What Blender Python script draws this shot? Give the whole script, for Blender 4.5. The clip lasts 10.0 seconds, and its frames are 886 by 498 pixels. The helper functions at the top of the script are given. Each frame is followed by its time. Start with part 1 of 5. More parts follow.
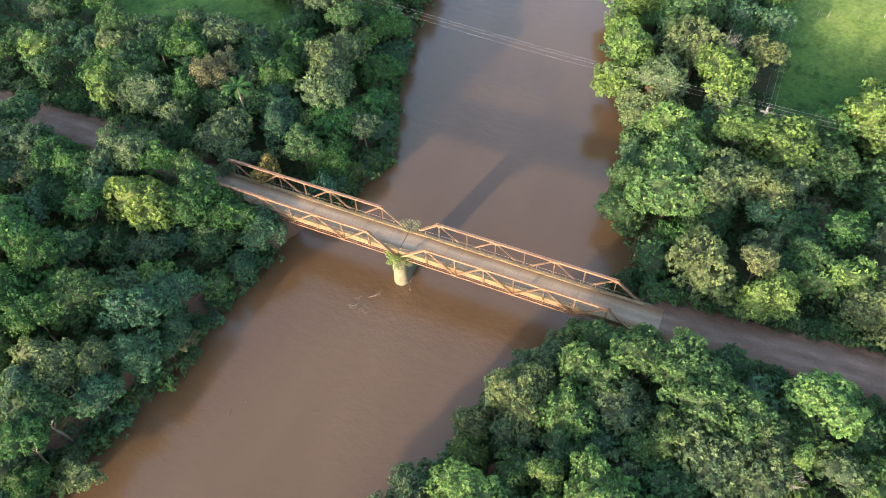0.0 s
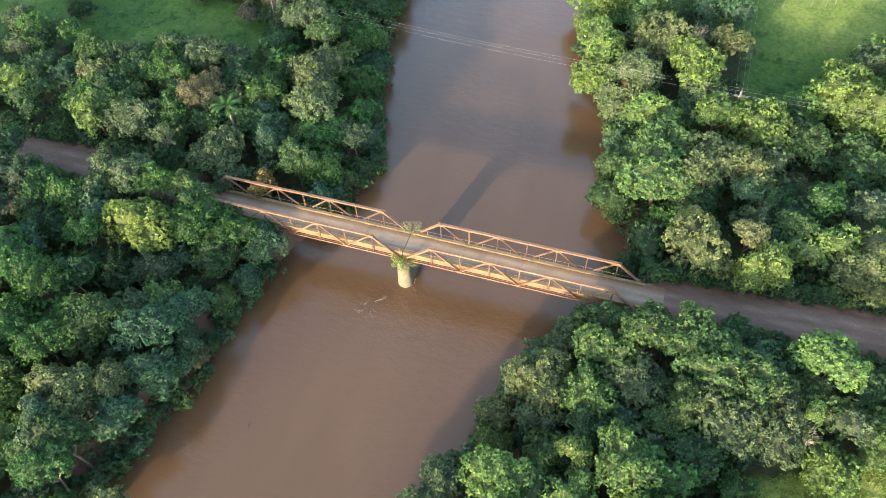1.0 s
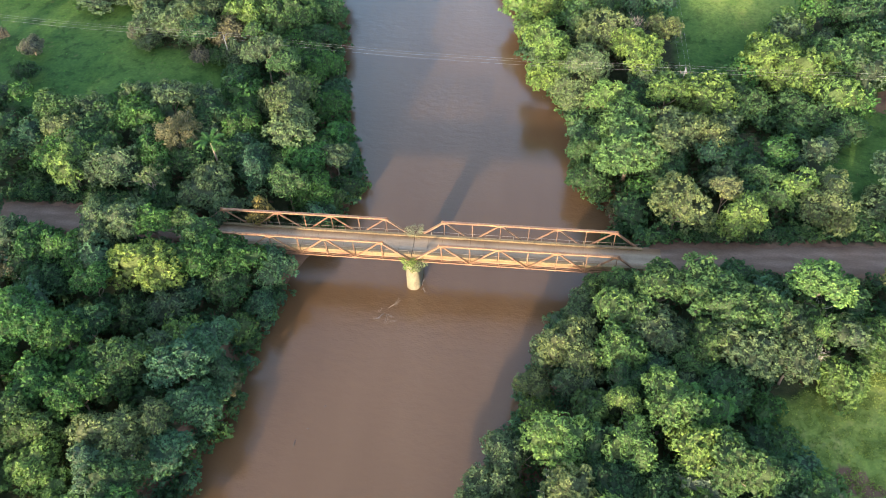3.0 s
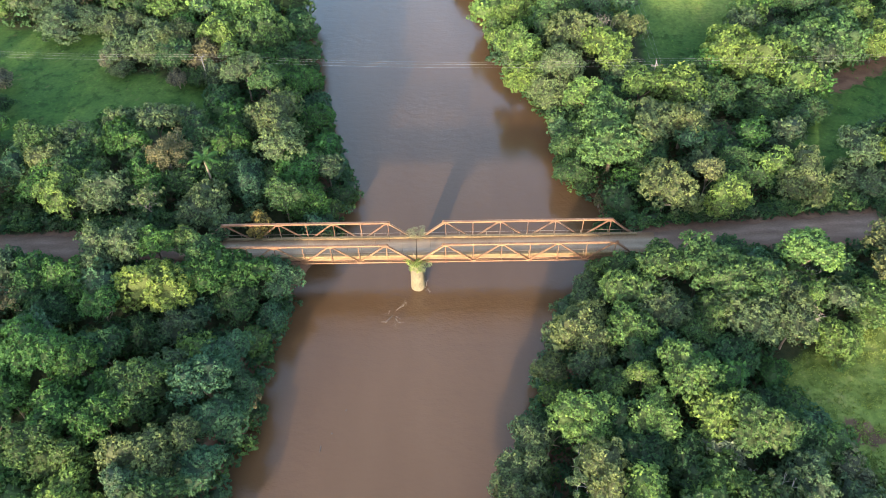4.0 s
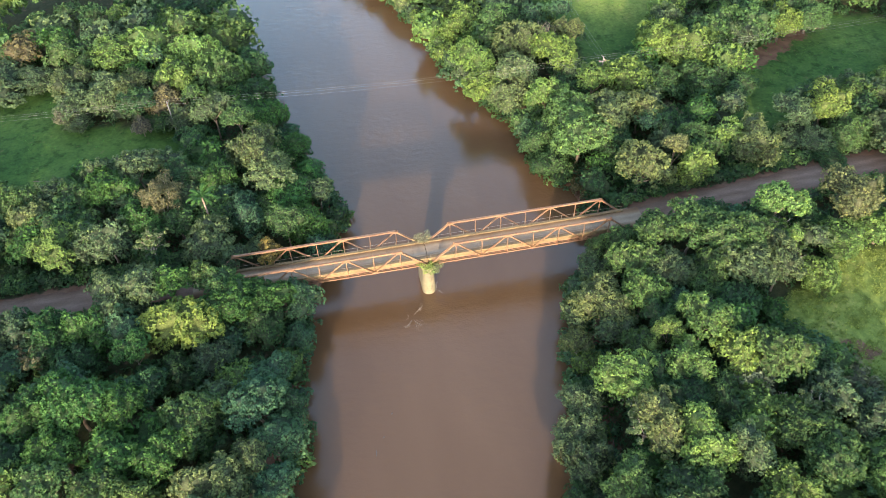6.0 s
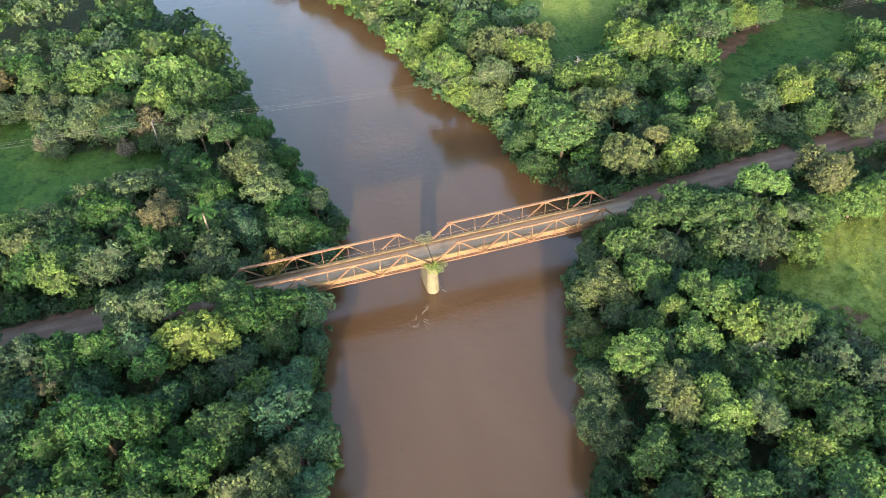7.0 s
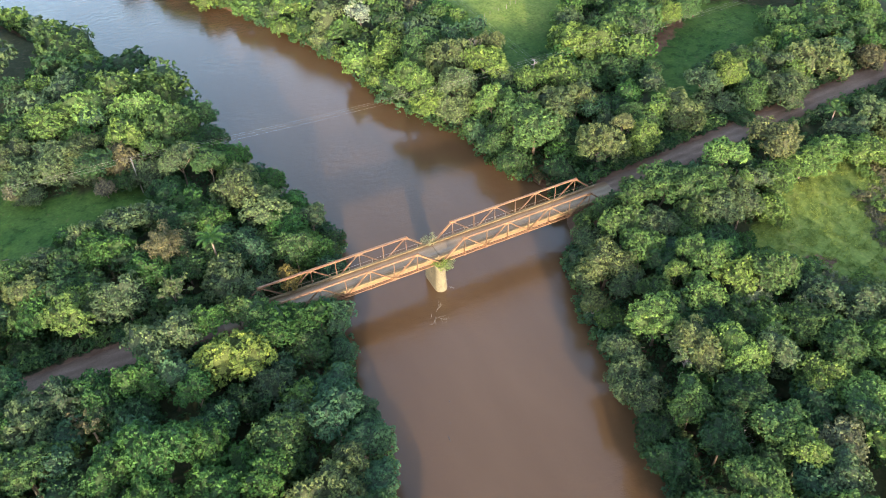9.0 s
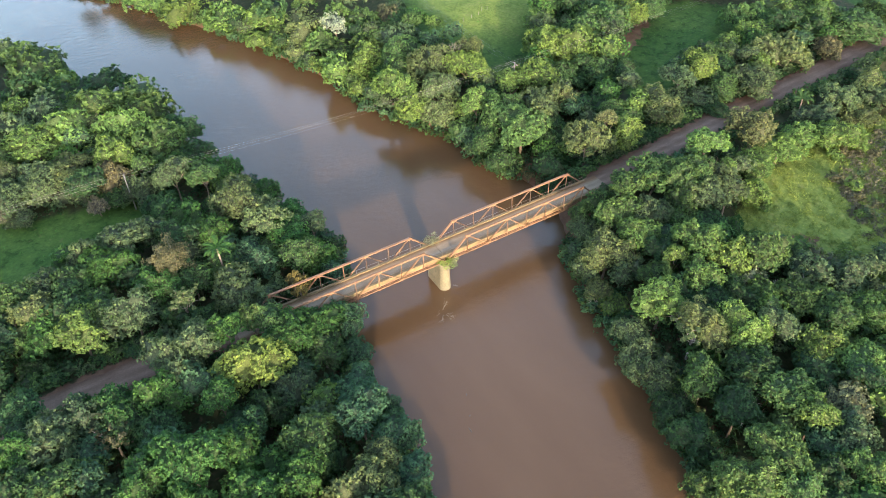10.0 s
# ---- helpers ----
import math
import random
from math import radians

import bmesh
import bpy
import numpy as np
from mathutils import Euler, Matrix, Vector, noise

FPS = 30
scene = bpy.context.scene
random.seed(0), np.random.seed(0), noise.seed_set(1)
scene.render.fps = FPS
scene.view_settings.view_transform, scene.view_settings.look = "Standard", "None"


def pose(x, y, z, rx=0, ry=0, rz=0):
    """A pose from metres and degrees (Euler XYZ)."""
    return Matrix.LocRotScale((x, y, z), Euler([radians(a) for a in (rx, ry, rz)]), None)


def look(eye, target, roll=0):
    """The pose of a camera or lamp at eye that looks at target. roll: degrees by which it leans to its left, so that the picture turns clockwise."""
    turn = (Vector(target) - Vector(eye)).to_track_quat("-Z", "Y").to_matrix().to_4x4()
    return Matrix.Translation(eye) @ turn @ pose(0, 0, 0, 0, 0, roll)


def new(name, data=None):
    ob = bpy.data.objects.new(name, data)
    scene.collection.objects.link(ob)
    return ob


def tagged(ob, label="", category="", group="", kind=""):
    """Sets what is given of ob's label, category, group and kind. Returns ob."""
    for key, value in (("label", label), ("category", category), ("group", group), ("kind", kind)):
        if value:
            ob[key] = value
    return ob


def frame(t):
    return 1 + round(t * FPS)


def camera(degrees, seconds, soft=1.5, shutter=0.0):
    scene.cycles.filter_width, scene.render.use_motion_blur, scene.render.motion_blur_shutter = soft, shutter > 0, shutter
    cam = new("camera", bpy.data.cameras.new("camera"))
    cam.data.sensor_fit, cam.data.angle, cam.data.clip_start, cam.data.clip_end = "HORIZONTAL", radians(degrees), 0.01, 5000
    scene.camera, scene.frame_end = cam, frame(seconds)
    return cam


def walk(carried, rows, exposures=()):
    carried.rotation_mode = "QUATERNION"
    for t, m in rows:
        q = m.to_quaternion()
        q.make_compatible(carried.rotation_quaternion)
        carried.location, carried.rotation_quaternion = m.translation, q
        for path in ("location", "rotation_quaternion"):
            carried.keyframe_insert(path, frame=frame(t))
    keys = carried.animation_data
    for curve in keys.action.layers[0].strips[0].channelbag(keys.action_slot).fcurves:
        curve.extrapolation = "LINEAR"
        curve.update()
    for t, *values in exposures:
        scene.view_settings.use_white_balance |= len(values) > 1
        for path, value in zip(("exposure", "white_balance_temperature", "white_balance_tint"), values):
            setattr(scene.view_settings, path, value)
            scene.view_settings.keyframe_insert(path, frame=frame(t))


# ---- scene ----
# World: x runs along the bridge, y upstream, z up from the water; the pier stands at the origin.
cam = camera(62.46, 10.0, 0.6)
PATH = [
    (0.0, 28.29, -49.08, 81.49, 36.203, 1.655, 22.709),
    (0.5, 26.32, -51.74, 81.52, 36.949, 1.669, 19.998),
    (1.0, 24.13, -54.33, 81.57, 37.690, 1.660, 17.310),
    (1.5, 21.74, -56.82, 81.63, 38.397, 1.672, 14.528),
    (2.0, 19.02, -59.24, 81.72, 39.060, 1.623, 11.739),
    (2.5, 16.10, -61.54, 81.79, 39.719, 1.614, 8.966),
    (4.0, 5.81, -67.61, 82.03, 41.666, 1.513, 0.152),
    (4.5, 2.00, -69.27, 82.16, 42.283, 1.502, -2.776),
    (5.0, -1.91, -70.71, 82.31, 42.910, 1.506, -5.664),
    (5.5, -5.87, -71.96, 82.46, 43.553, 1.512, -8.443),
    (7.0, -18.10, -74.52, 82.75, 45.308, 1.444, -16.642),
    (7.5, -22.22, -74.94, 82.86, 45.817, 1.419, -19.269),
    (8.0, -26.34, -75.16, 82.98, 46.325, 1.389, -21.769),
    (8.5, -30.12, -75.19, 83.07, 46.786, 1.368, -24.084),
    (9.0, -34.25, -74.99, 83.18, 47.217, 1.315, -26.567),
    (9.5, -38.32, -74.62, 83.27, 47.654, 1.258, -28.939),
    (10.0, -42.34, -74.07, 83.31, 48.099, 1.208, -31.276),
]
EXPOSURE, SKY, SUN = 2.86, 0.15, 1.8
WATER_DARK, WATER_LIGHT = (0.072, 0.040, 0.020), (0.092, 0.054, 0.029)

walk(cam, [(t, pose(x, y, z, rx, ry, rz)) for t, x, y, z, rx, ry, rz in PATH], [(0.0, EXPOSURE + 0.14), (5.5, EXPOSURE + 0.04), (10.0, EXPOSURE - 0.03)])

# ---- light ----
SUN_EL, SUN_WAY = radians(11.7), Vector((-0.26, -0.965, 0)).normalized()   # low evening sun, behind the first bank
world = bpy.data.worlds.new("evening_sky")
scene.world = world
world.use_nodes = True
sky = world.node_tree.nodes.new("ShaderNodeTexSky")
sky.sky_type, sky.sun_disc = "NISHITA", False
sky.sun_elevation, sky.sun_rotation = SUN_EL, math.atan2(SUN_WAY.x, SUN_WAY.y)
sky.air_density, sky.dust_density = 1.0, 1.5
backing = world.node_tree.nodes["Background"]
backing.inputs["Strength"].default_value = SKY
world.node_tree.links.new(sky.outputs[0], backing.inputs["Color"])
lamp = bpy.data.lights.new("sun", "SUN")
lamp.energy, lamp.angle, lamp.color = SUN, radians(1.2), (1.0, 0.84, 0.64)
to_sun = Vector((SUN_WAY.x * math.cos(SUN_EL), SUN_WAY.y * math.cos(SUN_EL), math.sin(SUN_EL)))
sun = new("sun", lamp)
sun.matrix_world = look(to_sun * 200, (0, 0, 0))

# ---- materials ----
def material(name, roughness=0.8, metallic=0.0, spec=0.5):
    m = bpy.data.materials.new(name)
    m.use_nodes = True
    nt = m.node_tree
    b = nt.nodes["Principled BSDF"]
    b.inputs["Roughness"].default_value = roughness
    b.inputs["Metallic"].default_value = metallic
    b.inputs["Specular IOR Level"].default_value = spec
    return m, nt, b


def node(nt, kind, **sets):
    n = nt.nodes.new("ShaderNode" + kind)
    for key, value in sets.items():
        n.inputs[key.replace("_", " ")].default_value = value
    return n


def ramp(nt, source, *stops):
    n = nt.nodes.new("ShaderNodeValToRGB")
    while len(n.color_ramp.elements) < len(stops):
        n.color_ramp.elements.new(0.5)
    for e, (at, colour) in zip(n.color_ramp.elements, stops):
        e.position, e.color = at, (*colour, 1)
    nt.links.new(source, n.inputs[0])
    return n.outputs[0]


def mix(nt, way, factor, a, b):
    n = nt.nodes.new("ShaderNodeMix")
    n.data_type, n.blend_type = "RGBA", way
    for socket, value in ((n.inputs[0], factor), (n.inputs[6], a), (n.inputs[7], b)):
        if isinstance(value, (int, float)):
            socket.default_value = value
        elif isinstance(value, tuple):
            socket.default_value = (*value, 1)
        else:
            nt.links.new(value, socket)
    return n.outputs[2]


def noisy(nt, scale, detail=4.0, coords="Object", stretch=(1, 1, 1), rough=0.55):
    tc = nt.nodes.new("ShaderNodeTexCoord") if coords != "World" else nt.nodes.new("ShaderNodeNewGeometry")
    mp = nt.nodes.new("ShaderNodeMapping")
    mp.inputs["Scale"].default_value = stretch
    nt.links.new(tc.outputs[coords if coords != "World" else "Position"], mp.inputs[0])
    n = node(nt, "TexNoise", Scale=scale, Detail=detail, Roughness=rough)
    nt.links.new(mp.outputs[0], n.inputs["Vector"])
    return n.outputs[0]


def bump(nt, b, height, strength, distance):
    n = node(nt, "Bump", Strength=strength, Distance=distance)
    nt.links.new(height, n.inputs["Height"])
    nt.links.new(n.outputs[0], b.inputs["Normal"])


def grainy(name, light, dark, accent, scale, roughness=0.85, bumps=0.3, stretch=(1, 1, 1), metallic=0.0):
    """Two scales of colour and a fine relief."""
    m, nt, b = material(name, roughness, metallic)
    big = noisy(nt, scale * 0.22, 5, "World", stretch)
    fine = noisy(nt, scale * 2.2, 5, "World", stretch)
    base = ramp(nt, big, (0.3, dark), (0.62, light))
    spots = ramp(nt, noisy(nt, scale * 0.6, 6, "World", stretch, 0.7), (0.56, (0, 0, 0)), (0.72, (1, 1, 1)))
    base = mix(nt, "MIX", spots, base, accent)
    grain = ramp(nt, fine, (0.25, (0.72, 0.72, 0.72)), (0.75, (1.18, 1.18, 1.18)))
    nt.links.new(mix(nt, "MULTIPLY", 1.0, base, grain), b.inputs["Base Color"])
    bump(nt, b, fine, bumps, 0.03)
    return m


def leaf_material():
    """Leaf colour comes from the tree's own colour, varied by spray (attribute tone), leaf by leaf and over patches."""
    m, nt, b = material("leaves", 0.70, 0.0, 0.18)
    info = nt.nodes.new("ShaderNodeObjectInfo")
    geo = nt.nodes.new("ShaderNodeNewGeometry")
    tone = nt.nodes.new("ShaderNodeAttribute")
    tone.attribute_name = "tone"
    each = ramp(nt, geo.outputs["Random Per Island"], (0.0, (0.74, 0.77, 0.75)), (0.5, (0.99, 1.0, 0.97)), (1.0, (1.26, 1.22, 1.06)))
    patch = ramp(nt, noisy(nt, 0.5, 3, "World"), (0.32, (0.84, 0.89, 0.88)), (0.66, (1.14, 1.09, 0.98)))
    spray = ramp(nt, tone.outputs["Fac"], (0.0, (0.54, 0.60, 0.64)), (0.5, (1.0, 1.0, 1.0)), (1.0, (1.46, 1.40, 1.18)))
    col = mix(nt, "MULTIPLY", 1.0, mix(nt, "MULTIPLY", 1.0, info.outputs["Color"], each), patch)
    col = mix(nt, "MULTIPLY", 1.0, col, spray)
    nt.links.new(col, b.inputs["Base Color"])
    lucent = nt.nodes.new("ShaderNodeBsdfTranslucent")
    nt.links.new(mix(nt, "MULTIPLY", 1.0, col, (1.08, 1.18, 0.58)), lucent.inputs["Color"])
    both = nt.nodes.new("ShaderNodeMixShader")
    both.inputs[0].default_value = 0.28
    out = nt.nodes["Material Output"]
    nt.links.new(b.outputs[0], both.inputs[1])
    nt.links.new(lucent.outputs[0], both.inputs[2])
    nt.links.new(both.outputs[0], out.inputs["Surface"])
    return m


def twig_shade_material():
    """Twigs and old leaves inside a crown, coloured dark to put shade in the gaps."""
    m, nt, b = material("twigs_and_gap_shade", 0.9, 0.0, 0.2)
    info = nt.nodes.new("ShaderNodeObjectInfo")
    # Multiplied well below the leaf colour: painted shade between the sprays.
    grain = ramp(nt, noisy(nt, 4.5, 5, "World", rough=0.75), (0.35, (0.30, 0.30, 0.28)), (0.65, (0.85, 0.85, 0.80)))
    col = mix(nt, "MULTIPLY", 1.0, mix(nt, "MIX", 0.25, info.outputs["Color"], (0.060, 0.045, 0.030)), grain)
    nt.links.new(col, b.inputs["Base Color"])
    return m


def water_material():
    m, nt, b = material("muddy_water", 0.11)
    b.inputs["IOR"].default_value = 1.46
    silt = ramp(nt, noisy(nt, 0.035, 4, "World", (1.6, 0.6, 1)), (0.3, WATER_DARK), (0.7, WATER_LIGHT))
    nt.links.new(silt, b.inputs["Base Color"])
    swell = noisy(nt, 0.55, 3, "World", (1.0, 1.5, 1))
    chop = noisy(nt, 2.6, 4, "World", (1.0, 1.7, 1))
    calm = ramp(nt, noisy(nt, 0.045, 3, "World"), (0.35, (0.15, 0.15, 0.15)), (0.68, (1, 1, 1)))
    waves = nt.nodes.new("ShaderNodeMath")
    waves.operation = "MULTIPLY_ADD"
    waves.inputs[1].default_value = 0.35
    nt.links.new(chop, waves.inputs[0])
    nt.links.new(swell, waves.inputs[2])
    n = node(nt, "Bump", Distance=0.16)
    nt.links.new(waves.outputs[0], n.inputs["Height"])
    much = node(nt, "Math")
    much.operation = "MULTIPLY"
    much.inputs[1].default_value = 0.55
    nt.links.new(calm, much.inputs[0])
    nt.links.new(much.outputs[0], n.inputs["Strength"])
    nt.links.new(n.outputs[0], b.inputs["Normal"])
    return m


def ground_material():
    """Pasture, with bare red soil where the soil mask says so."""
    m, nt, b = material("pasture_and_soil", 0.95, 0.0, 0.2)
    grass = ramp(nt, noisy(nt, 0.09, 5, "World"), (0.28, (0.022, 0.057, 0.011)), (0.5, (0.034, 0.077, 0.015)), (0.72, (0.062, 0.108, 0.023)))
    tufts = ramp(nt, noisy(nt, 1.6, 5, "World", rough=0.7), (0.3, (0.62, 0.66, 0.6)), (0.7, (1.3, 1.25, 1.15)))
    grass = mix(nt, "MULTIPLY", 1.0, grass, tufts)
    grazed = ramp(nt, noisy(nt, 0.45, 4, "World", rough=0.6), (0.36, (0.55, 0.62, 0.52)), (0.46, (1.0, 1.0, 1.0)), (0.66, (1.22, 1.14, 1.05)))
    grass = mix(nt, "MULTIPLY", 1.0, grass, grazed)
    soil = ramp(nt, noisy(nt, 0.5, 5, "World"), (0.3, (0.075, 0.040, 0.026)), (0.7, (0.16, 0.092, 0.060)))
    mask = nt.nodes.new("ShaderNodeAttribute")
    mask.attribute_name = "soil"
    ragged = nt.nodes.new("ShaderNodeMath")
    ragged.operation = "ADD"
    nt.links.new(mask.outputs["Fac"], ragged.inputs[0])
    edge = ramp(nt, noisy(nt, 0.8, 4, "World"), (0.3, (0, 0, 0)), (0.7, (0.7, 0.7, 0.7)))
    nt.links.new(edge, ragged.inputs[1])
    where = ramp(nt, ragged.outputs[0], (0.62, (0, 0, 0)), (0.9, (1, 1, 1)))
    # Rough meadow grass; the same mix paints a sunlit patch in the far pasture.
    rough = nt.nodes.new("ShaderNodeAttribute")
    rough.attribute_name = "meadow"
    straw = ramp(nt, noisy(nt, 0.35, 6, "World", rough=0.7), (0.3, (0.090, 0.130, 0.026)), (0.55, (0.150, 0.186, 0.044)), (0.75, (0.200, 0.200, 0.072)))
    grass = mix(nt, "MIX", rough.outputs["Fac"], grass, mix(nt, "MULTIPLY", 1.0, straw, tufts))
    # Darker brown-green ground wherever the wood stands.
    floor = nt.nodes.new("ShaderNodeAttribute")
    floor.attribute_name = "wood_floor"
    wood_floor = ramp(nt, noisy(nt, 0.9, 5, "World", rough=0.7), (0.3, (0.018, 0.022, 0.010)), (0.55, (0.034, 0.040, 0.016)), (0.75, (0.060, 0.045, 0.026)))
    grass = mix(nt, "MIX", floor.outputs["Fac"], grass, wood_floor)
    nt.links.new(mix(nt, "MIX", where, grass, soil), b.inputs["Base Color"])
    bump(nt, b, noisy(nt, 3.0, 5, "World", rough=0.7), 0.8, 0.12)
    return m


def road_material():
    """Packed dirt with two paler wheel tracks along it and washed edges."""
    m, nt, b = material("packed_dirt", 0.95, 0.0, 0.2)
    uv = nt.nodes.new("ShaderNodeUVMap")
    split = nt.nodes.new("ShaderNodeSeparateXYZ")
    nt.links.new(uv.outputs[0], split.inputs[0])
    dirt = ramp(nt, noisy(nt, 0.5, 6, "World", (0.5, 1.6, 1)), (0.3, (0.105, 0.066, 0.048)), (0.7, (0.165, 0.112, 0.085)))
    tracks = ramp(nt, split.outputs[0], (0.0, (0.70, 0.62, 0.55)), (0.2, (0.95, 0.92, 0.9)), (0.32, (1.22, 1.22, 1.22)), (0.5, (0.95, 0.93, 0.9)), (0.68, (1.22, 1.22, 1.22)), (0.8, (0.95, 0.92, 0.9)), (1.0, (0.7, 0.62, 0.55)))
    stones = ramp(nt, noisy(nt, 5.0, 5, "World", rough=0.7), (0.3, (0.8, 0.8, 0.8)), (0.7, (1.18, 1.18, 1.18)))
    col = mix(nt, "MULTIPLY", 1.0, mix(nt, "MULTIPLY", 0.8, dirt, tracks), stones)
    nt.links.new(col, b.inputs["Base Color"])
    bump(nt, b, noisy(nt, 4.0, 5, "World", rough=0.7), 0.5, 0.05)
    return m


def deck_material():
    """Worn concrete deck: paler wheel lines, silt drifted against the kerbs."""
    m, nt, b = material("worn_deck_concrete", 0.9, 0.0, 0.25)
    geo = nt.nodes.new("ShaderNodeNewGeometry")
    split = nt.nodes.new("ShaderNodeSeparateXYZ")
    nt.links.new(geo.outputs["Position"], split.inputs[0])
    span = node(nt, "MapRange")
    span.inputs["From Min"].default_value, span.inputs["From Max"].default_value = -1.5, 1.5
    nt.links.new(split.outputs[1], span.inputs[0])
    slab = ramp(nt, noisy(nt, 0.7, 6, "World", (0.4, 1.5, 1)), (0.3, (0.180, 0.132, 0.096)), (0.7, (0.240, 0.184, 0.138)))
    silt = ramp(nt, span.outputs[0], (0.0, (0.55, 0.42, 0.32)), (0.14, (0.85, 0.74, 0.62)), (0.3, (1.08, 1.05, 1.0)), (0.5, (0.92, 0.88, 0.83)), (0.7, (1.08, 1.05, 1.0)), (0.86, (0.85, 0.72, 0.58)), (1.0, (0.6, 0.44, 0.32)))
    grit = ramp(nt, noisy(nt, 6.0, 5, "World", rough=0.7), (0.3, (0.82, 0.82, 0.82)), (0.7, (1.14, 1.14, 1.14)))
    nt.links.new(mix(nt, "MULTIPLY", 1.0, mix(nt, "MULTIPLY", 1.0, slab, silt), grit), b.inputs["Base Color"])
    bump(nt, b, noisy(nt, 8.0, 4, "World"), 0.3, 0.02)
    return m


LEAF = leaf_material()
TWIG_SHADE = twig_shade_material()
WATER = water_material()
GROUND = ground_material()
ROAD = road_material()
DECK = deck_material()
BARK = grainy("bark", (0.17, 0.125, 0.09), (0.085, 0.062, 0.045), (0.24, 0.215, 0.18), 6.0)
PALE_BARK = grainy("weathered_dead_wood", (0.36, 0.31, 0.27), (0.22, 0.18, 0.15), (0.44, 0.40, 0.35), 6.0)
STEEL = grainy("ochre_painted_rusting_steel", (0.188, 0.102, 0.053), (0.142, 0.069, 0.037), (0.078, 0.030, 0.019), 3.2, 0.66, 0.25)
RUST = grainy("rusted_steel", (0.15, 0.056, 0.030), (0.09, 0.035, 0.020), (0.22, 0.10, 0.05), 4.0, 0.85, 0.4)
KERB = grainy("ochre_stained_kerb_concrete", (0.160, 0.110, 0.053), (0.118, 0.076, 0.036), (0.068, 0.041, 0.022), 1.6, 0.88, 0.35)
PIER = grainy("weathered_pier_concrete", (0.160, 0.138, 0.088), (0.108, 0.094, 0.060), (0.056, 0.052, 0.034), 1.6, 0.9, 0.5)
GALV = grainy("weathered_pipe", (0.17, 0.125, 0.085), (0.12, 0.085, 0.058), (0.10, 0.05, 0.03), 5.0, 0.6, 0.2)
POLE = grainy("pole_concrete", (0.15, 0.146, 0.135), (0.12, 0.116, 0.105), (0.08, 0.077, 0.07), 3.0)
WIRE, _nt, _b = material("dull_aluminium_wire", 0.75, 0.3)
_b.inputs["Base Color"].default_value = (0.22, 0.215, 0.205, 1)
CERAMIC, _nt, _b = material("brown_glazed_ceramic", 0.2)
_b.inputs["Base Color"].default_value = (0.10, 0.045, 0.025, 1)

# ---- mesh helpers ----
def mesh_object(name, verts, faces, mat, parent=None, label="", smooth=False):
    me = bpy.data.meshes.new(name)
    me.from_pydata(verts, [], faces)
    me.materials.append(mat)
    if smooth:
        me.polygons.foreach_set("use_smooth", [True] * len(me.polygons))
    me.update()
    ob = new(name, me)
    ob.parent = parent
    return tagged(ob, label)


def part(name, bm, mat, parent=None, label="", smooth=False):
    me = bpy.data.meshes.new(name)
    bm.to_mesh(me)
    bm.free()
    me.materials.append(mat)
    if smooth:
        me.polygons.foreach_set("use_smooth", [True] * len(me.polygons))
    ob = new(name, me)
    ob.parent = parent
    return tagged(ob, label)


def box_into(bm, lo, hi, bevel=0.0):
    lo, hi = Vector(lo), Vector(hi)
    made = bmesh.ops.create_cube(bm, size=1.0, matrix=Matrix.Translation((lo + hi) / 2) @ Matrix.Diagonal((*(hi - lo), 1)))
    if bevel:
        edges = list({e for v in made["verts"] for e in v.link_edges})
        bmesh.ops.bevel(bm, geom=edges, offset=bevel, segments=1, affect="EDGES")
    return bm


def beam_into(bm, a, b, wide, deep, side=(0, 1, 0)):
    """A bar of rectangular section from a to b; wide is measured along side."""
    a, b = Vector(a), Vector(b)
    along = (b - a).normalized()
    s = Vector(side)
    s = (s - along * s.dot(along)).normalized()
    u = along.cross(s)
    m = Matrix((s, u, along)).transposed().to_4x4()
    m.translation = (a + b) / 2
    bmesh.ops.create_cube(bm, size=1.0, matrix=m @ Matrix.Diagonal((wide, deep, (b - a).length, 1)))
    return bm


def tube_into(verts, faces, path, radii, sides=6):
    """A tapered tube along a path, into lists of vertices and faces."""
    start = len(verts)
    for i, p in enumerate(path):
        p = Vector(p)
        way = (Vector(path[min(i + 1, len(path) - 1)]) - Vector(path[max(i - 1, 0)])).normalized()
        s = way.orthogonal().normalized()
        u = way.cross(s)
        for k in range(sides):
            a = 2 * math.pi * k / sides
            verts.append(tuple(p + (s * math.cos(a) + u * math.sin(a)) * radii[i]))
    for i in range(len(path) - 1):
        for k in range(sides):
            k2 = (k + 1) % sides
            faces.append((start + i * sides + k, start + i * sides + k2, start + (i + 1) * sides + k2, start + (i + 1) * sides + k))
    faces.append(tuple(start + (len(path) - 1) * sides + k for k in range(sides)))
    faces.append(tuple(start + k for k in reversed(range(sides))))


def thing(name, at, label, category, group="", kind=""):
    ob = new(name)
    ob.location = at
    ob.empty_display_size = 0.5
    return tagged(ob, label, category, group, kind)


# ---- the lie of the land ----
LEFT_BANK = [(-400, -210), (-100, -53), (-60, -31), (-50, -27), (-41, -25.6), (-33, -24), (-27, -22.6), (-23, -20.8), (-15, -21.4), (-10, -19.9), (-1, -18.4), (7, -14.5), (16, -12), (30, -17.5), (46, -21.5), (58, -24), (72, -29), (98, -39), (122, -51), (138, -60), (200, -98), (500, -300)]
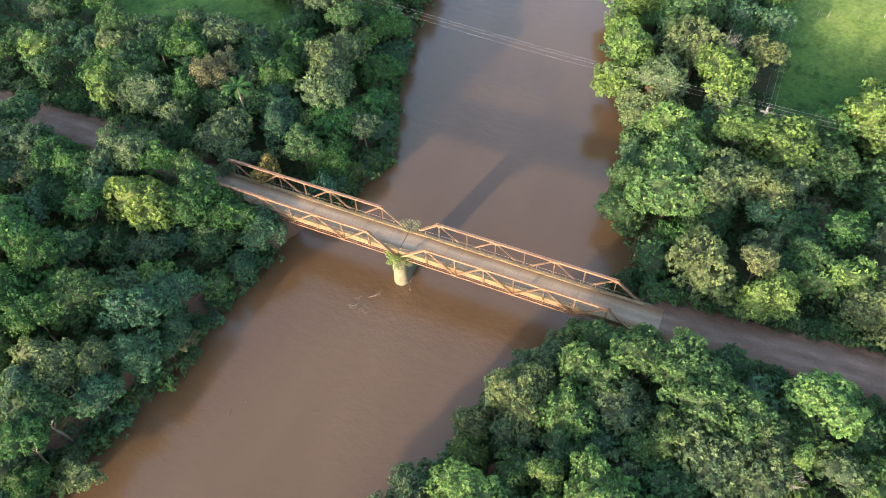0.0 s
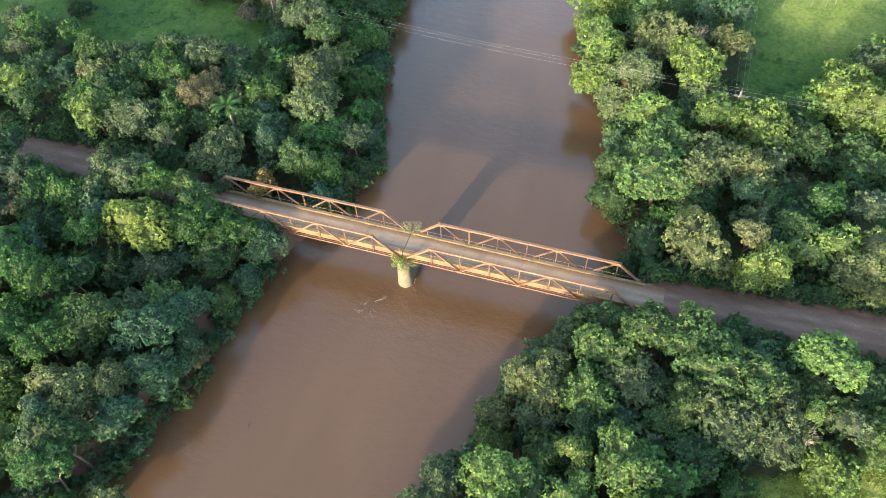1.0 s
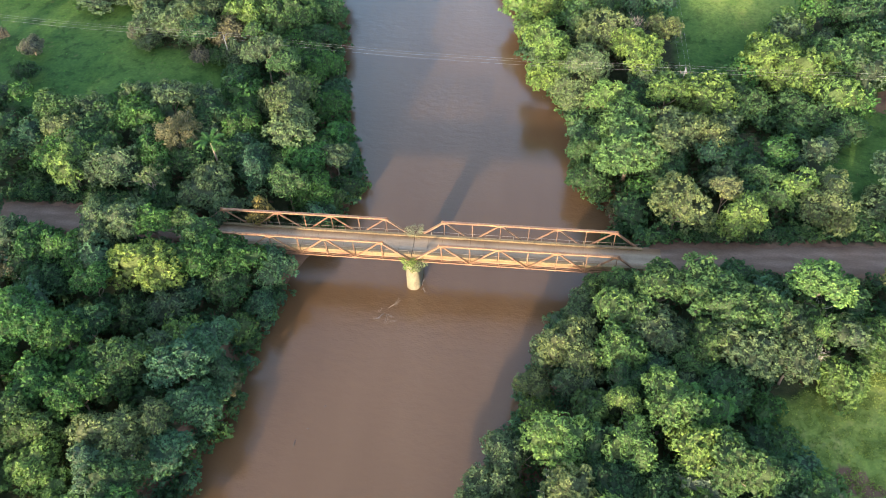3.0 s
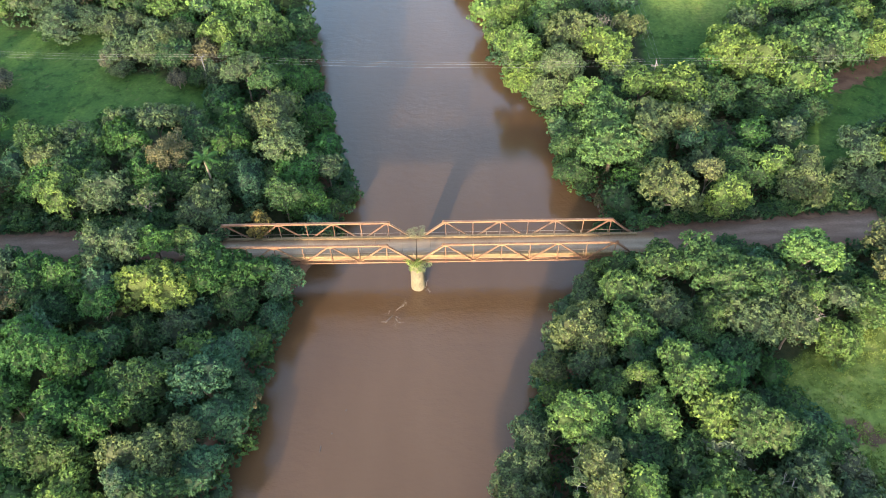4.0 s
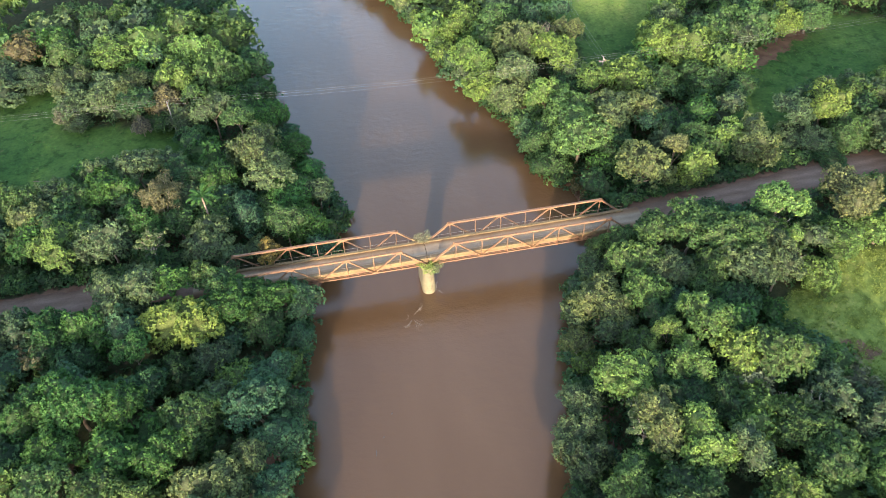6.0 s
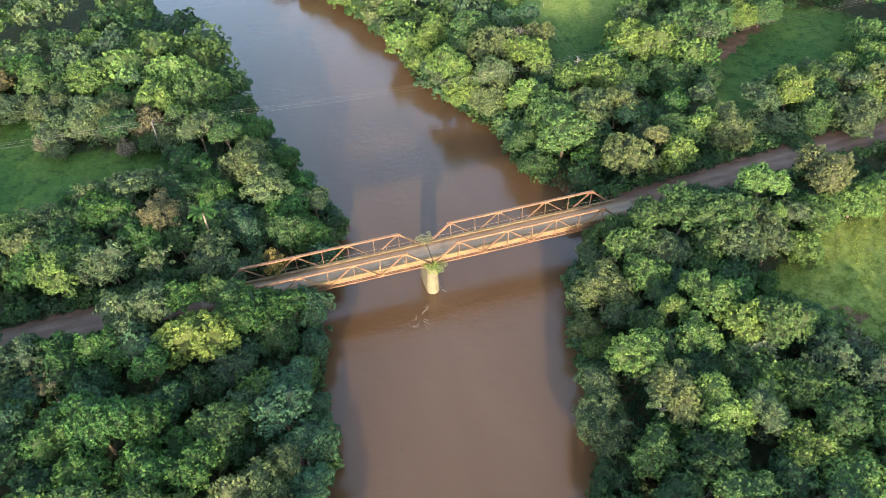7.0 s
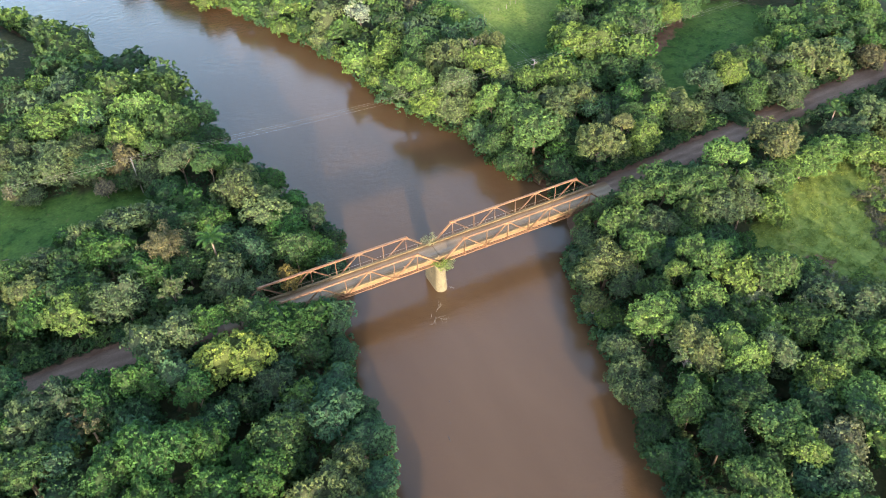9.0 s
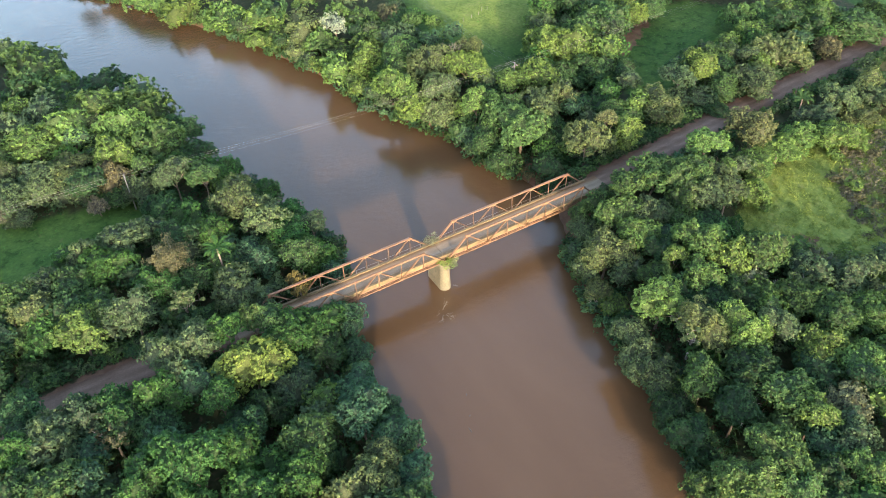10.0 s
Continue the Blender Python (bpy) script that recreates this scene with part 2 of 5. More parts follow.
RIGHT_BANK = [(-400, -58), (-60, 4.7), (-50, 8.8), (-43, 11.8), (-37, 14.3), (-29, 15.4), (-22, 17.8), (-17, 18.1), (-12, 19.3), (-3, 24.6), (4, 27.8), (10, 29), (16, 27.8), (23, 24), (30, 24), (36, 22.8), (42, 20.5), (48, 18), (54, 15), (70, 14), (76, 11.5), (100, 4), (118, -5), (134, -13), (200, -48), (500, -240)]
LEFT_Y, LEFT_X = np.array(LEFT_BANK, float).T
RIGHT_Y, RIGHT_X = np.array(RIGHT_BANK, float).T
ROAD_LINE = [(-400, -6), (-75, 1.5), (-50, 1.4), (-31, 0.4), (31, 0.4), (38, 0.7), (46, 1.5), (68, 3.8), (111, 6.7), (125, 8.2), (400, 40)]
ROAD_X, ROAD_Y = np.array(ROAD_LINE, float).T
DECK_Z = 6.72


def inland(x, y):
    """Metres from the water's edge, positive on land (across the river's run)."""
    return np.maximum(np.interp(y, LEFT_Y, LEFT_X) - x, x - np.interp(y, RIGHT_Y, RIGHT_X)) * 0.92


def step(a, b, v):
    s = np.clip((v - a) / (b - a), 0, 1)
    return s * s * (3 - 2 * s)


def wavy(x, y):
    return np.sin(x * 0.11 + 1.3) * np.cos(y * 0.09 - 0.4) + 0.5 * np.sin(x * 0.31 - y * 0.23) + 0.25 * np.sin(x * 0.83 + y * 0.71 + 2)


def land(x, y):
    """Height of the ground."""
    x, y = np.asarray(x, float), np.asarray(y, float)
    d = inland(x, y)
    z = -2.0 + 2.2 * step(-5, 0.3, d) + 2.6 * step(0, 4.0, d) + 2.0 * step(4.0, 22, d)
    z = z + 0.28 * wavy(x, y) * step(0, 6, d)
    z = z + 2.6 * step(44, 74, y) * step(24, 46, x)        # the far pasture climbs here, a rise added so low sun reaches it
    away = np.abs(y - np.interp(x, ROAD_X, ROAD_Y))
    grade = 6.55 - 0.9 * step(34, 75, np.abs(x))
    dam = (1 - step(3.2, 7.5, away)) * step(29.6, 31.6, np.abs(x))
    return z * (1 - dam) + grade * dam


def inside(x, y, polygon):
    hit = False
    for i in range(len(polygon)):
        (x1, y1), (x2, y2) = polygon[i - 1], polygon[i]
        if (y1 > y) != (y2 > y) and x < (x2 - x1) * (y - y1) / (y2 - y1) + x1:
            hit = not hit
    return hit


PASTURES = [
    [(-110, 24), (-70, 26.5), (-56, 26.5), (-38, 28.5), (-34.5, 34), (-37, 42), (-56, 47), (-62, 60), (-110, 66)],
    [(39, 39), (49, 43), (51, 42), (64, 59), (84, 82), (66, 125), (40, 100), (35, 72), (39, 56)],
    [(70, 42), (66, 32), (60, 23), (52, 13), (58, 11.5), (74, 22), (101, 26), (118, 33), (104, 48), (88, 52)],
    [(43.5, -22.5), (45, -19), (48.5, -17), (52, -15.5), (58, -12), (67, -11), (79, -10), (98, -12), (125, -25), (118, -52), (76, -42), (60, -36.5), (52, -34), (47.4, -30.3), (45.5, -26)],
]

# ---- ground, water, road ----
def spread(fine_lo, fine_hi, gap, far):
    """Grid lines: even in the middle, ever wider towards the horizon."""
    mid = list(np.arange(fine_lo, fine_hi + 0.01, gap))
    up, s = [], gap
    while mid[-1] + sum(up) < far:
        s *= 1.35
        up.append(s)
    return np.concatenate([fine_lo - np.cumsum(up)[::-1], mid, fine_hi + np.cumsum(up)])


gx, gy = spread(-105, 145, 1.6, 2600), spread(-75, 190, 1.6, 2600)
GX, GY = np.meshgrid(gx, gy)
GZ = land(GX, GY)
nx, ny = len(gx), len(gy)
quads = [(j * nx + i, j * nx + i + 1, (j + 1) * nx + i + 1, (j + 1) * nx + i) for j in range(ny - 1) for i in range(nx - 1)]
ground = mesh_object("ground", np.stack([GX.ravel(), GY.ravel(), GZ.ravel()], 1).tolist(), quads, GROUND, None, "green pasture and bare red soil along the river banks", True)
tagged(ground, category="ground", kind="structure")
shore = inland(GX, GY)
away = np.abs(GY - np.interp(GX, ROAD_X, ROAD_Y))
soil = np.maximum(1 - step(1.4, 3.4, shore), (1 - step(2.3, 3.7, away)) * (np.abs(GX) > 29))
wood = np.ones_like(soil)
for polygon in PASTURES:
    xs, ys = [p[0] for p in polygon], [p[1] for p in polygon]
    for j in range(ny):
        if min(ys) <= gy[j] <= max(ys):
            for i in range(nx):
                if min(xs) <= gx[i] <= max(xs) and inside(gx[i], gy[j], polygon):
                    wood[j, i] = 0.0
meadow_and_sun_mask = np.zeros_like(soil)
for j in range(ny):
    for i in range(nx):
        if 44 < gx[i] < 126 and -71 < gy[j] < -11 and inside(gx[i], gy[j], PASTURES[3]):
            meadow_and_sun_mask[j, i] = 1.0
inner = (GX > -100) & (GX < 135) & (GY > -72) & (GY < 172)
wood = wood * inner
soil = np.maximum(soil, wood * 0.1)
dry = (1 - step(9, 19, np.hypot(GX - 55, (GY - 74) * 0.8))) * 0.75                     # drier grass in the far pasture, its sunlit patch put into the colour
meadow_and_sun_mask = np.maximum(meadow_and_sun_mask, dry)
for px, py, pr in ((71, 37.5, 2.2), (74.5, 39.6, 2.6), (78.5, 42, 2.8), (84, 45.5, 2.8), (90, 48.5, 2.6), (51.0, -27.8, 1.9), (52.8, -28.4, 1.3)):     # bare patches
    soil = np.maximum(soil, 1 - step(pr * 0.5, pr * 1.3, np.hypot(GX - px, GY - py)))
ground.data.attributes.new("soil", "FLOAT", "POINT").data.foreach_set("value", soil.ravel().astype(np.float32))
ground.data.attributes.new("wood_floor", "FLOAT", "POINT").data.foreach_set("value", wood.ravel().astype(np.float32))
ground.data.attributes.new("meadow", "FLOAT", "POINT").data.foreach_set("value", meadow_and_sun_mask.ravel().astype(np.float32))

wx = np.linspace(-320, 220, 28)
water_verts = [(float(x), float(y), 0.0) for y in np.linspace(-500, 520, 52) for x in wx]
water_faces = [(j * 28 + i, j * 28 + i + 1, (j + 1) * 28 + i + 1, (j + 1) * 28 + i) for j in range(51) for i in range(27)]
water = mesh_object("water", water_verts, water_faces, WATER, None, "muddy brown river with a faint sheen of sky", True)
tagged(water, category="river", kind="structure")


def road_strip(x_from, x_to, name, label):
    n = int(abs(x_to - x_from) / 1.0) + 1
    verts, faces, uvs, across = [], [], [], 9
    for i in range(n + 1):
        x = x_from + (x_to - x_from) * i / n
        y = float(np.interp(x, ROAD_X, ROAD_Y))
        half = 1.9 + 0.6 * float(step(31, 60, abs(x))) + 0.35 * float(step(80, 110, x))
        for k in range(across):
            u = k / (across - 1)
            edge = 0.22 * math.sin(x * 0.9 + k * 40) + 0.15 * math.sin(x * 2.3 + k)
            yy = y + (u * 2 - 1) * (half + (edge if k in (0, across - 1) else 0))
            rut = -0.05 * math.exp(-((abs(u - 0.5) - 0.18) / 0.06) ** 2)
            grade = 6.55 - 0.9 * float(step(34, 75, abs(x)))
            verts.append((x, yy, grade + 0.07 + rut - 0.09 * abs(u * 2 - 1) ** 6 + 0.015 * math.sin(x * 1.7 + k)))
            uvs.append((u, x / 5))
    for i in range(n):
        for k in range(across - 1):
            a = i * across + k
            faces.append((a, a + across, a + across + 1, a + 1) if x_to > x_from else (a, a + 1, a + across + 1, a + across))
    ob = mesh_object(name, verts, faces, ROAD, None, label, True)
    layer = ob.data.uv_layers.new(name="UVMap")
    for loop in ob.data.loops:
        layer.data[loop.index].uv = uvs[loop.vertex_index]
    for f in ob.data.polygons:
        if f.normal.z < 0:
            f.flip()
    return tagged(ob, category="road", kind="structure")


road_strip(-30.9, -160, "road_west", "packed red-brown dirt road leading onto the bridge")
road_strip(30.9, 220, "road_east", "packed grey-brown dirt road with pale wheel tracks")

# ---- bridge ----
PANEL, BASE, HIGH, HALF = 3.8, 5.97, 3.37, 2.10     # panel length, bottom chord height, truss height, truss offset from the axis
NODE_0 = 0.19                                       # first bottom node from the pier's middle


def truss(side_x, side_y, parent):
    """One Warren truss with posts: chords, end posts, posts, diagonals and gusset plates."""
    def at(k, top, out=0.0):
        return Vector((side_x * (NODE_0 + PANEL * k), side_y * (HALF + out), BASE + (HIGH if top else 0)))
    y = Vector((0, 1, 0))
    # top chord: a channel pair under a laced cover
    bm = bmesh.new()
    a, b = at(1, 1), at(7, 1)
    ends = Vector((side_x * 0.18, 0, 0))
    for s in (-1, 1):
        beam_into(bm, a - ends + y * s * 0.13, b + ends + y * s * 0.13, 0.05, 0.24)
    chord = part("top_chord", bm, STEEL, parent)
    for i in range(24):
        p = a + (b - a) * ((i + 0.5) / 24)
        if i == 0:
            plate = part("cover_plate", box_into(bmesh.new(), (-0.43, -0.155, -0.008), (0.43, 0.155, 0.008)), STEEL, chord)
        else:
            plate = new("cover_plate", plate.data)
            plate.parent = chord
        plate.location = p + Vector((0, 0, 0.129))
    bm = bmesh.new()
    for s in (-1, 1):
        beam_into(bm, at(0, 0) + y * s * 0.13, at(8, 0) + y * s * 0.13, 0.05, 0.2)
    part("bottom_chord", bm, STEEL, parent)
    for k, k2 in ((0, 1), (8, 7)):
        bm = bmesh.new()
        for s in (-1, 1):
            beam_into(bm, at(k, 0) + y * s * 0.12, at(k2, 1) + y * s * 0.12, 0.05, 0.22)
        beam_into(bm, at(k, 0) + Vector((0, 0, 0.10)), at(k2, 1) + Vector((0, 0, 0.10)), 0.30, 0.02)
        part("end_post", bm, STEEL, parent)
    for k in range(1, 8):
        bm = bmesh.new()
        p, q = at(k, 0), at(k, 1) - Vector((0, 0, 0.1))
        beam_into(bm, p, q, 0.20, 0.03)
        beam_into(bm, p + Vector((0.05, 0, 0)), q + Vector((0.05, 0, 0)), 0.03, 0.10)
        part("post", bm, STEEL, parent)
    for k, k2 in ((2, 1), (2, 3), (4, 3), (4, 5), (6, 5), (6, 7)):
        bm = bmesh.new()
        for s in (-1, 1):
            beam_into(bm, at(k, 0) + y * s * 0.07, at(k2, 1) + y * s * 0.07, 0.03, 0.15)
        part("diagonal", bm, STEEL, parent)
    for k in (1, 3, 5, 7):
        bm = bmesh.new()
        p = at(k, 1)
        for s in (-1, 1):
            box_into(bm, p + Vector((-0.38, s * 0.165 - 0.006, -0.30)), p + Vector((0.38, s * 0.165 + 0.006, 0.08)), 0.0)
        part("gusset_plate", bm, STEEL, parent)
    for k in (0, 2, 4, 6, 8):
        bm = bmesh.new()
        p = at(k, 0)
        for s in (-1, 1):
            box_into(bm, p + Vector((-0.36, s * 0.165 - 0.006, -0.10)), p + Vector((0.36, s * 0.165 + 0.006, 0.30)), 0.0)
        part("gusset_plate", bm, STEEL, parent)


def bridge_span(side_x, label):
    span = thing("bridge_span", (0, 0, 0), label, "bridge", "spans of the truss bridge")
    for side_y in (-1, 1):
        truss(side_x, side_y, span)
    x_end = NODE_0 + 8 * PANEL
    for k in range(9):
        x = side_x * (NODE_0 + PANEL * k)
        if k == 0:
            x += side_x * 0.12
        bm = bmesh.new()
        box_into(bm, (x - 0.13, -HALF - 0.1, BASE - 0.32), (x + 0.13, HALF + 0.1, BASE - 0.29))
        box_into(bm, (x - 0.02, -HALF - 0.1, BASE - 0.29), (x + 0.02, HALF + 0.1, BASE + 0.06))
        box_into(bm, (x - 0.13, -HALF - 0.1, BASE + 0.06), (x + 0.13, HALF + 0.1, BASE + 0.09))
        part("floor_beam", bm, RUST, span)
    lo, hi = sorted((side_x * 0.03, side_x * x_end))
    for y in (-1.55, -0.75, 0.0, 0.75, 1.55):
        bm = bmesh.new()
        box_into(bm, (lo, y - 0.09, BASE + 0.10), (hi, y + 0.09, BASE + 0.50))
        part("stringer", bm, RUST, span)
    # deck slabs, one to half a panel, with open joints between
    n = 16
    for i in range(n):
        a = lo + (hi - lo) * i / n + 0.006
        b = lo + (hi - lo) * (i + 1) / n - 0.006
        bm = box_into(bmesh.new(), (a, -1.5, BASE + 0.50), (b, 1.5, DECK_Z + random.uniform(-0.008, 0.008)), 0.012)
        part("deck_slab", bm, DECK, span)
    for s in (-1, 1):
        for i in range(8):
            a = lo + (hi - lo) * i / 8 + 0.012
            b = lo + (hi - lo) * (i + 1) / 8 - 0.012
            y1, y2 = sorted((s * 1.47, s * 1.88))
            bm = box_into(bmesh.new(), (a, y1, BASE + 0.42), (b, y2, DECK_Z + 0.26 + random.uniform(-0.012, 0.012)), 0.03)
            part("kerb", bm, KERB, span)
        y1, y2 = sorted((s * 1.70, s * 1.86))
        bm = box_into(bmesh.new(), (lo, y1, BASE + 0.10), (hi, y2, BASE + 0.415), 0.02)
        part("fascia_beam", bm, STEEL, span)
        rail = thing("railing", (0, 0, 0), "", "")
        rail.parent = span
        verts, faces = [], []
        tube_into(verts, faces, [(lo + 0.3, s * 1.80, DECK_Z + 0.86), ((lo + hi) / 2, s * 1.80, DECK_Z + 0.85), (hi - 0.3, s * 1.80, DECK_Z + 0.86)], [0.022] * 3, 6)
        mesh_object("rail", verts, faces, GALV, rail)
        for i in range(17):
            x = lo + 0.35 + (hi - lo - 0.7) * i / 16
            verts, faces = [], []
            lean = random.uniform(-0.02, 0.02)
            tube_into(verts, faces, [(x, s * 1.80, DECK_Z + 0.22), (x + lean, s * 1.80, DECK_Z + 0.88)], [0.028, 0.024], 6)
            mesh_object("rail_post", verts, faces, GALV, rail)
    # cross bracing in the floor plane
    for k in range(0, 8, 2):
        for s in (-1, 1):
            bm = beam_into(bmesh.new(), (side_x * (NODE_0 + PANEL * k), -s * HALF, BASE - 0.08), (side_x * (NODE_0 + PANEL * (k + 2)), s * HALF, BASE - 0.08 - 0.05 * (s > 0)), 0.08, 0.02, (0, 0, 1))
            part("bracing", bm, RUST, span)
    return span


bridge_span(-1, "west span of an ochre rusting steel truss bridge with concrete deck")
bridge_span(1, "east span of an ochre rusting steel truss bridge with concrete deck")


def pier():
    """A wall pier with round noses, a little wider at its foot."""
    bm = bmesh.new()
    rings, outline = [], []
    for z, grow in ((-2.0, 0.14), (0.0, 0.10), (0.5, 0.08), (3.0, 0.0), (4.9, -0.08), (4.92, 0.06), (5.3, 0.06), (5.36, 0.0)):
        ring = []
        for i in range(40):
            a = 2 * math.pi * i / 40
            r = 0.92 + grow
            x, y = r * math.cos(a), r * math.sin(a) + (1.62 if math.sin(a) > 0 else -1.62)
            ring.append(bm.verts.new((x - 0.1, y, z)))
        rings.append(ring)
    for low, up in zip(rings, rings[1:]):
        for i in range(40):
            bm.faces.new((low[i], low[(i + 1) % 40], up[(i + 1) % 40], up[i]))
    bm.faces.new(rings[-1])
    top = thing("bridge_pier", (0, 0, 0), "pale weathered concrete river pier with rounded noses", "pier")
    part("shaft", bm, PIER, top)
    for s in (-1, 1):
        for x in (-0.42, 0.42):
            part("bearing_block", box_into(bmesh.new(), (x - 0.25, s * HALF - 0.25, 5.35), (x + 0.25, s * HALF + 0.25, BASE - 0.1), 0.02), KERB, top)
    part("bearing_wall", box_into(bmesh.new(), (-0.5, -1.7, 5.35), (0.5, 1.7, BASE - 0.33), 0.02), PIER, top)
    return top


pier()


def abutment(s):
    top = thing("abutment", (0, 0, 0), "earth-stained concrete abutment at the bank under the bridge end", "abutment", "abutments")
    lo, hi = sorted((s * 30.3, s * 31.4))
    part("bearing_shelf", box_into(bmesh.new(), (lo, -2.9, -1.0), (hi, 2.9, BASE - 0.34), 0.04), PIER, top)
    lo, hi = sorted((s * 30.72, s * 31.5))
    part("back_wall", box_into(bmesh.new(), (lo, -2.2, BASE - 0.36), (hi, 2.2, DECK_Z - 0.12), 0.03), PIER, top)
    # approach slab: a paler patch of concrete past the last joint
    lo, hi = sorted((s * 30.5, s * 33.0))
    part("approach_slab", box_into(bmesh.new(), (lo, -1.9, 6.64), (hi, 2.0, DECK_Z - 0.005), 0.02), DECK, top)
    return top


abutment(-1)
abutment(1)

# ---- trees ----
HUES = {                                        # leaf colours by kind of tree
    "D": (0.035, 0.075, 0.033), "N": (0.045, 0.105, 0.031), "M": (0.064, 0.114, 0.042), "L": (0.097, 0.156, 0.047), "Y": (0.114, 0.168, 0.049),
    "G": (0.068, 0.101, 0.055), "P": (0.093, 0.127, 0.062), "T": (0.051, 0.103, 0.059), "W": (0.190, 0.210, 0.165), "O": (0.165, 0.132, 0.048),
    "B": (0.103, 0.098, 0.060), "S": (0.120, 0.132, 0.064), "V": (0.150, 0.170, 0.112),
}
WORDS = {
    "V": "pale grey-green tree with powdery leaves in the thicket",
    "N": "deep green leafy tree with a lobed crown",
    "D": "dark green leafy tree in the riverside wood", "M": "full green leafy tree in the riverside wood", "L": "bright fresh-green tree lit by low sun",
    "Y": "yellow-green broadleaf tree among darker trees", "G": "grey-green tree with a dense lumpy crown", "P": "pale green tree with an airy spreading crown",
    "T": "bluish-green tree leaning over the river bank", "W": "tree covered in whitish blossom at the wood's edge", "O": "small orange-leaved tree beside the bridge", "S": "tan-yellow flowering tree beside the dirt road", "B": "brownish half-dry tree with thin leaves",
}


def leaf_cloud(rng, centres, radii, per_area, leaf, spread_out=0.62, down=-0.35):
    """Small leaf sprays over the outer side of every lump, as an array of triangles."""
    quads_out = []
    middle = centres.mean(0) * np.array([1, 1, 0.6])
    for c, r in zip(centres, radii):
        n = max(8, int(per_area * 4 * math.pi * r * r))
        d = rng.normal(size=(n, 3))
        d /= np.linalg.norm(d, axis=1)[:, None]
        out = c - middle
        out = out / (np.linalg.norm(out) + 1e-6)
        keep = (d @ out > -0.25) & (d[:, 2] > down)
        d = d[keep]
        n = len(d)
        if not n:
            continue
        lump = 1 + 0.16 * np.sin(d[:, 0] * 9 + c[0] * 31) * np.sin(d[:, 1] * 9 + c[1] * 17) * np.sin(d[:, 2] * 8)
        p = c + d * (r * lump * rng.uniform(0.84, 1.16, n))[:, None]
        nor = d + rng.normal(size=(n, 3)) * spread_out + np.array([0, 0, 0.25])
        nor /= np.linalg.norm(nor, axis=1)[:, None]
        t = np.cross(nor, rng.normal(size=(n, 3)))
        t /= np.linalg.norm(t, axis=1)[:, None] + 1e-9
        b = np.cross(nor, t)
        s = leaf * rng.uniform(0.65, 1.35, n)[:, None]
        long = rng.uniform(0.9, 1.4, n)[:, None]
        quads_out.append(np.stack([p - t * s * long, p + t * s * 0.55 - b * s * 0.8, p + t * s * 0.55 + b * s * 0.8], 1))
    return np.concatenate(quads_out)


def cloud_mesh(name, leaves):
    """One mesh of loose leaves, each with a tone of its own."""
    n, k = leaves.shape[:2]
    me = bpy.data.meshes.new(name)
    me.from_pydata(leaves.reshape(-1, 3).tolist(), [], np.arange(n * k).reshape(-1, k).tolist())
    me.materials.append(LEAF)
    me.attributes.new("tone", "FLOAT", "FACE").data.foreach_set("value", np.random.default_rng(n).uniform(0.2, 0.8, n).astype(np.float32))
    me.update()
    return me


def crown_lumps(seed, kind, boughs, twigs, lump=1.0):
    """Boughs round a crown of radius 1, each set with small leafy lumps; centres and radii."""
    rng = np.random.default_rng(seed)
    flat = {"dome": 0.80, "umbrella": 0.50, "airy": 0.66, "tall": 1.15, "clump": 0.72}[kind]
    lobes = [(rng.uniform(0, 6.28), rng.uniform(0.08, 0.24)) for _ in range(4)]
    big, big_r = [], []
    tries = 0
    while len(big) < boughs and tries < 4000:
        tries += 1
        d = rng.normal(size=3)
        d /= np.linalg.norm(d)
        if d[2] < -0.35:
            continue
        az = math.atan2(d[1], d[0])
        reach = 0.70 + sum(w * math.cos((az - p) * (2 + i % 2)) for i, (p, w) in enumerate(lobes)) * 0.5
        c = d * np.array([1, 1, flat]) * reach * rng.uniform(0.82, 1.12)
        r = rng.uniform(0.18, 0.33) * lump * (0.9 if kind == "airy" else 1.0)
        if all(np.linalg.norm(c - o) > 0.74 * (r + q) for o, q in zip(big, big_r)):
            big.append(c)
            big_r.append(r)
    centres, radii = list(big), [r * 0.9 for r in big_r]
    for c, r in zip(big, big_r):
        for _ in range(twigs):
            d = rng.normal(size=3) + c / (np.linalg.norm(c) + 1e-6) * 1.5 + np.array([0, 0, 0.5])
            d /= np.linalg.norm(d)
            centres.append(c + d * r * rng.uniform(0.75, 1.08))
            radii.append(rng.uniform(0.28, 0.52) * r)
    return np.array(centres), np.array(radii)


def crown_skin(d, centres, radii, inner):
    """How far the outermost lump reaches along each way d, and the normal there."""
    reach = np.full(len(d), inner)
    nor = d.copy()
    for c, r in zip(centres, radii):
        along = d @ c
        under = r * r - c @ c + along * along
        ok = under > 0
        t = np.where(ok, along + np.sqrt(np.maximum(under, 0)), 0)
        better = t > reach
        reach = np.where(better, t, reach)
        nor[better] = (d[better] * t[better, None] - c) / r
    return reach, nor


def ball(level):
    """Ways over a sphere, with faces, from a divided icosahedron."""
    bm = bmesh.new()
    bmesh.ops.create_icosphere(bm, subdivisions=level, radius=1.0)
    v = np.array([tuple(p.co) for p in bm.verts])
    f = [tuple(p.index for p in q.verts) for q in bm.faces]
    bm.free()
    return v, f


BALL_0, BALL_1, BALL_2 = ball(1), ball(2), ball(3)


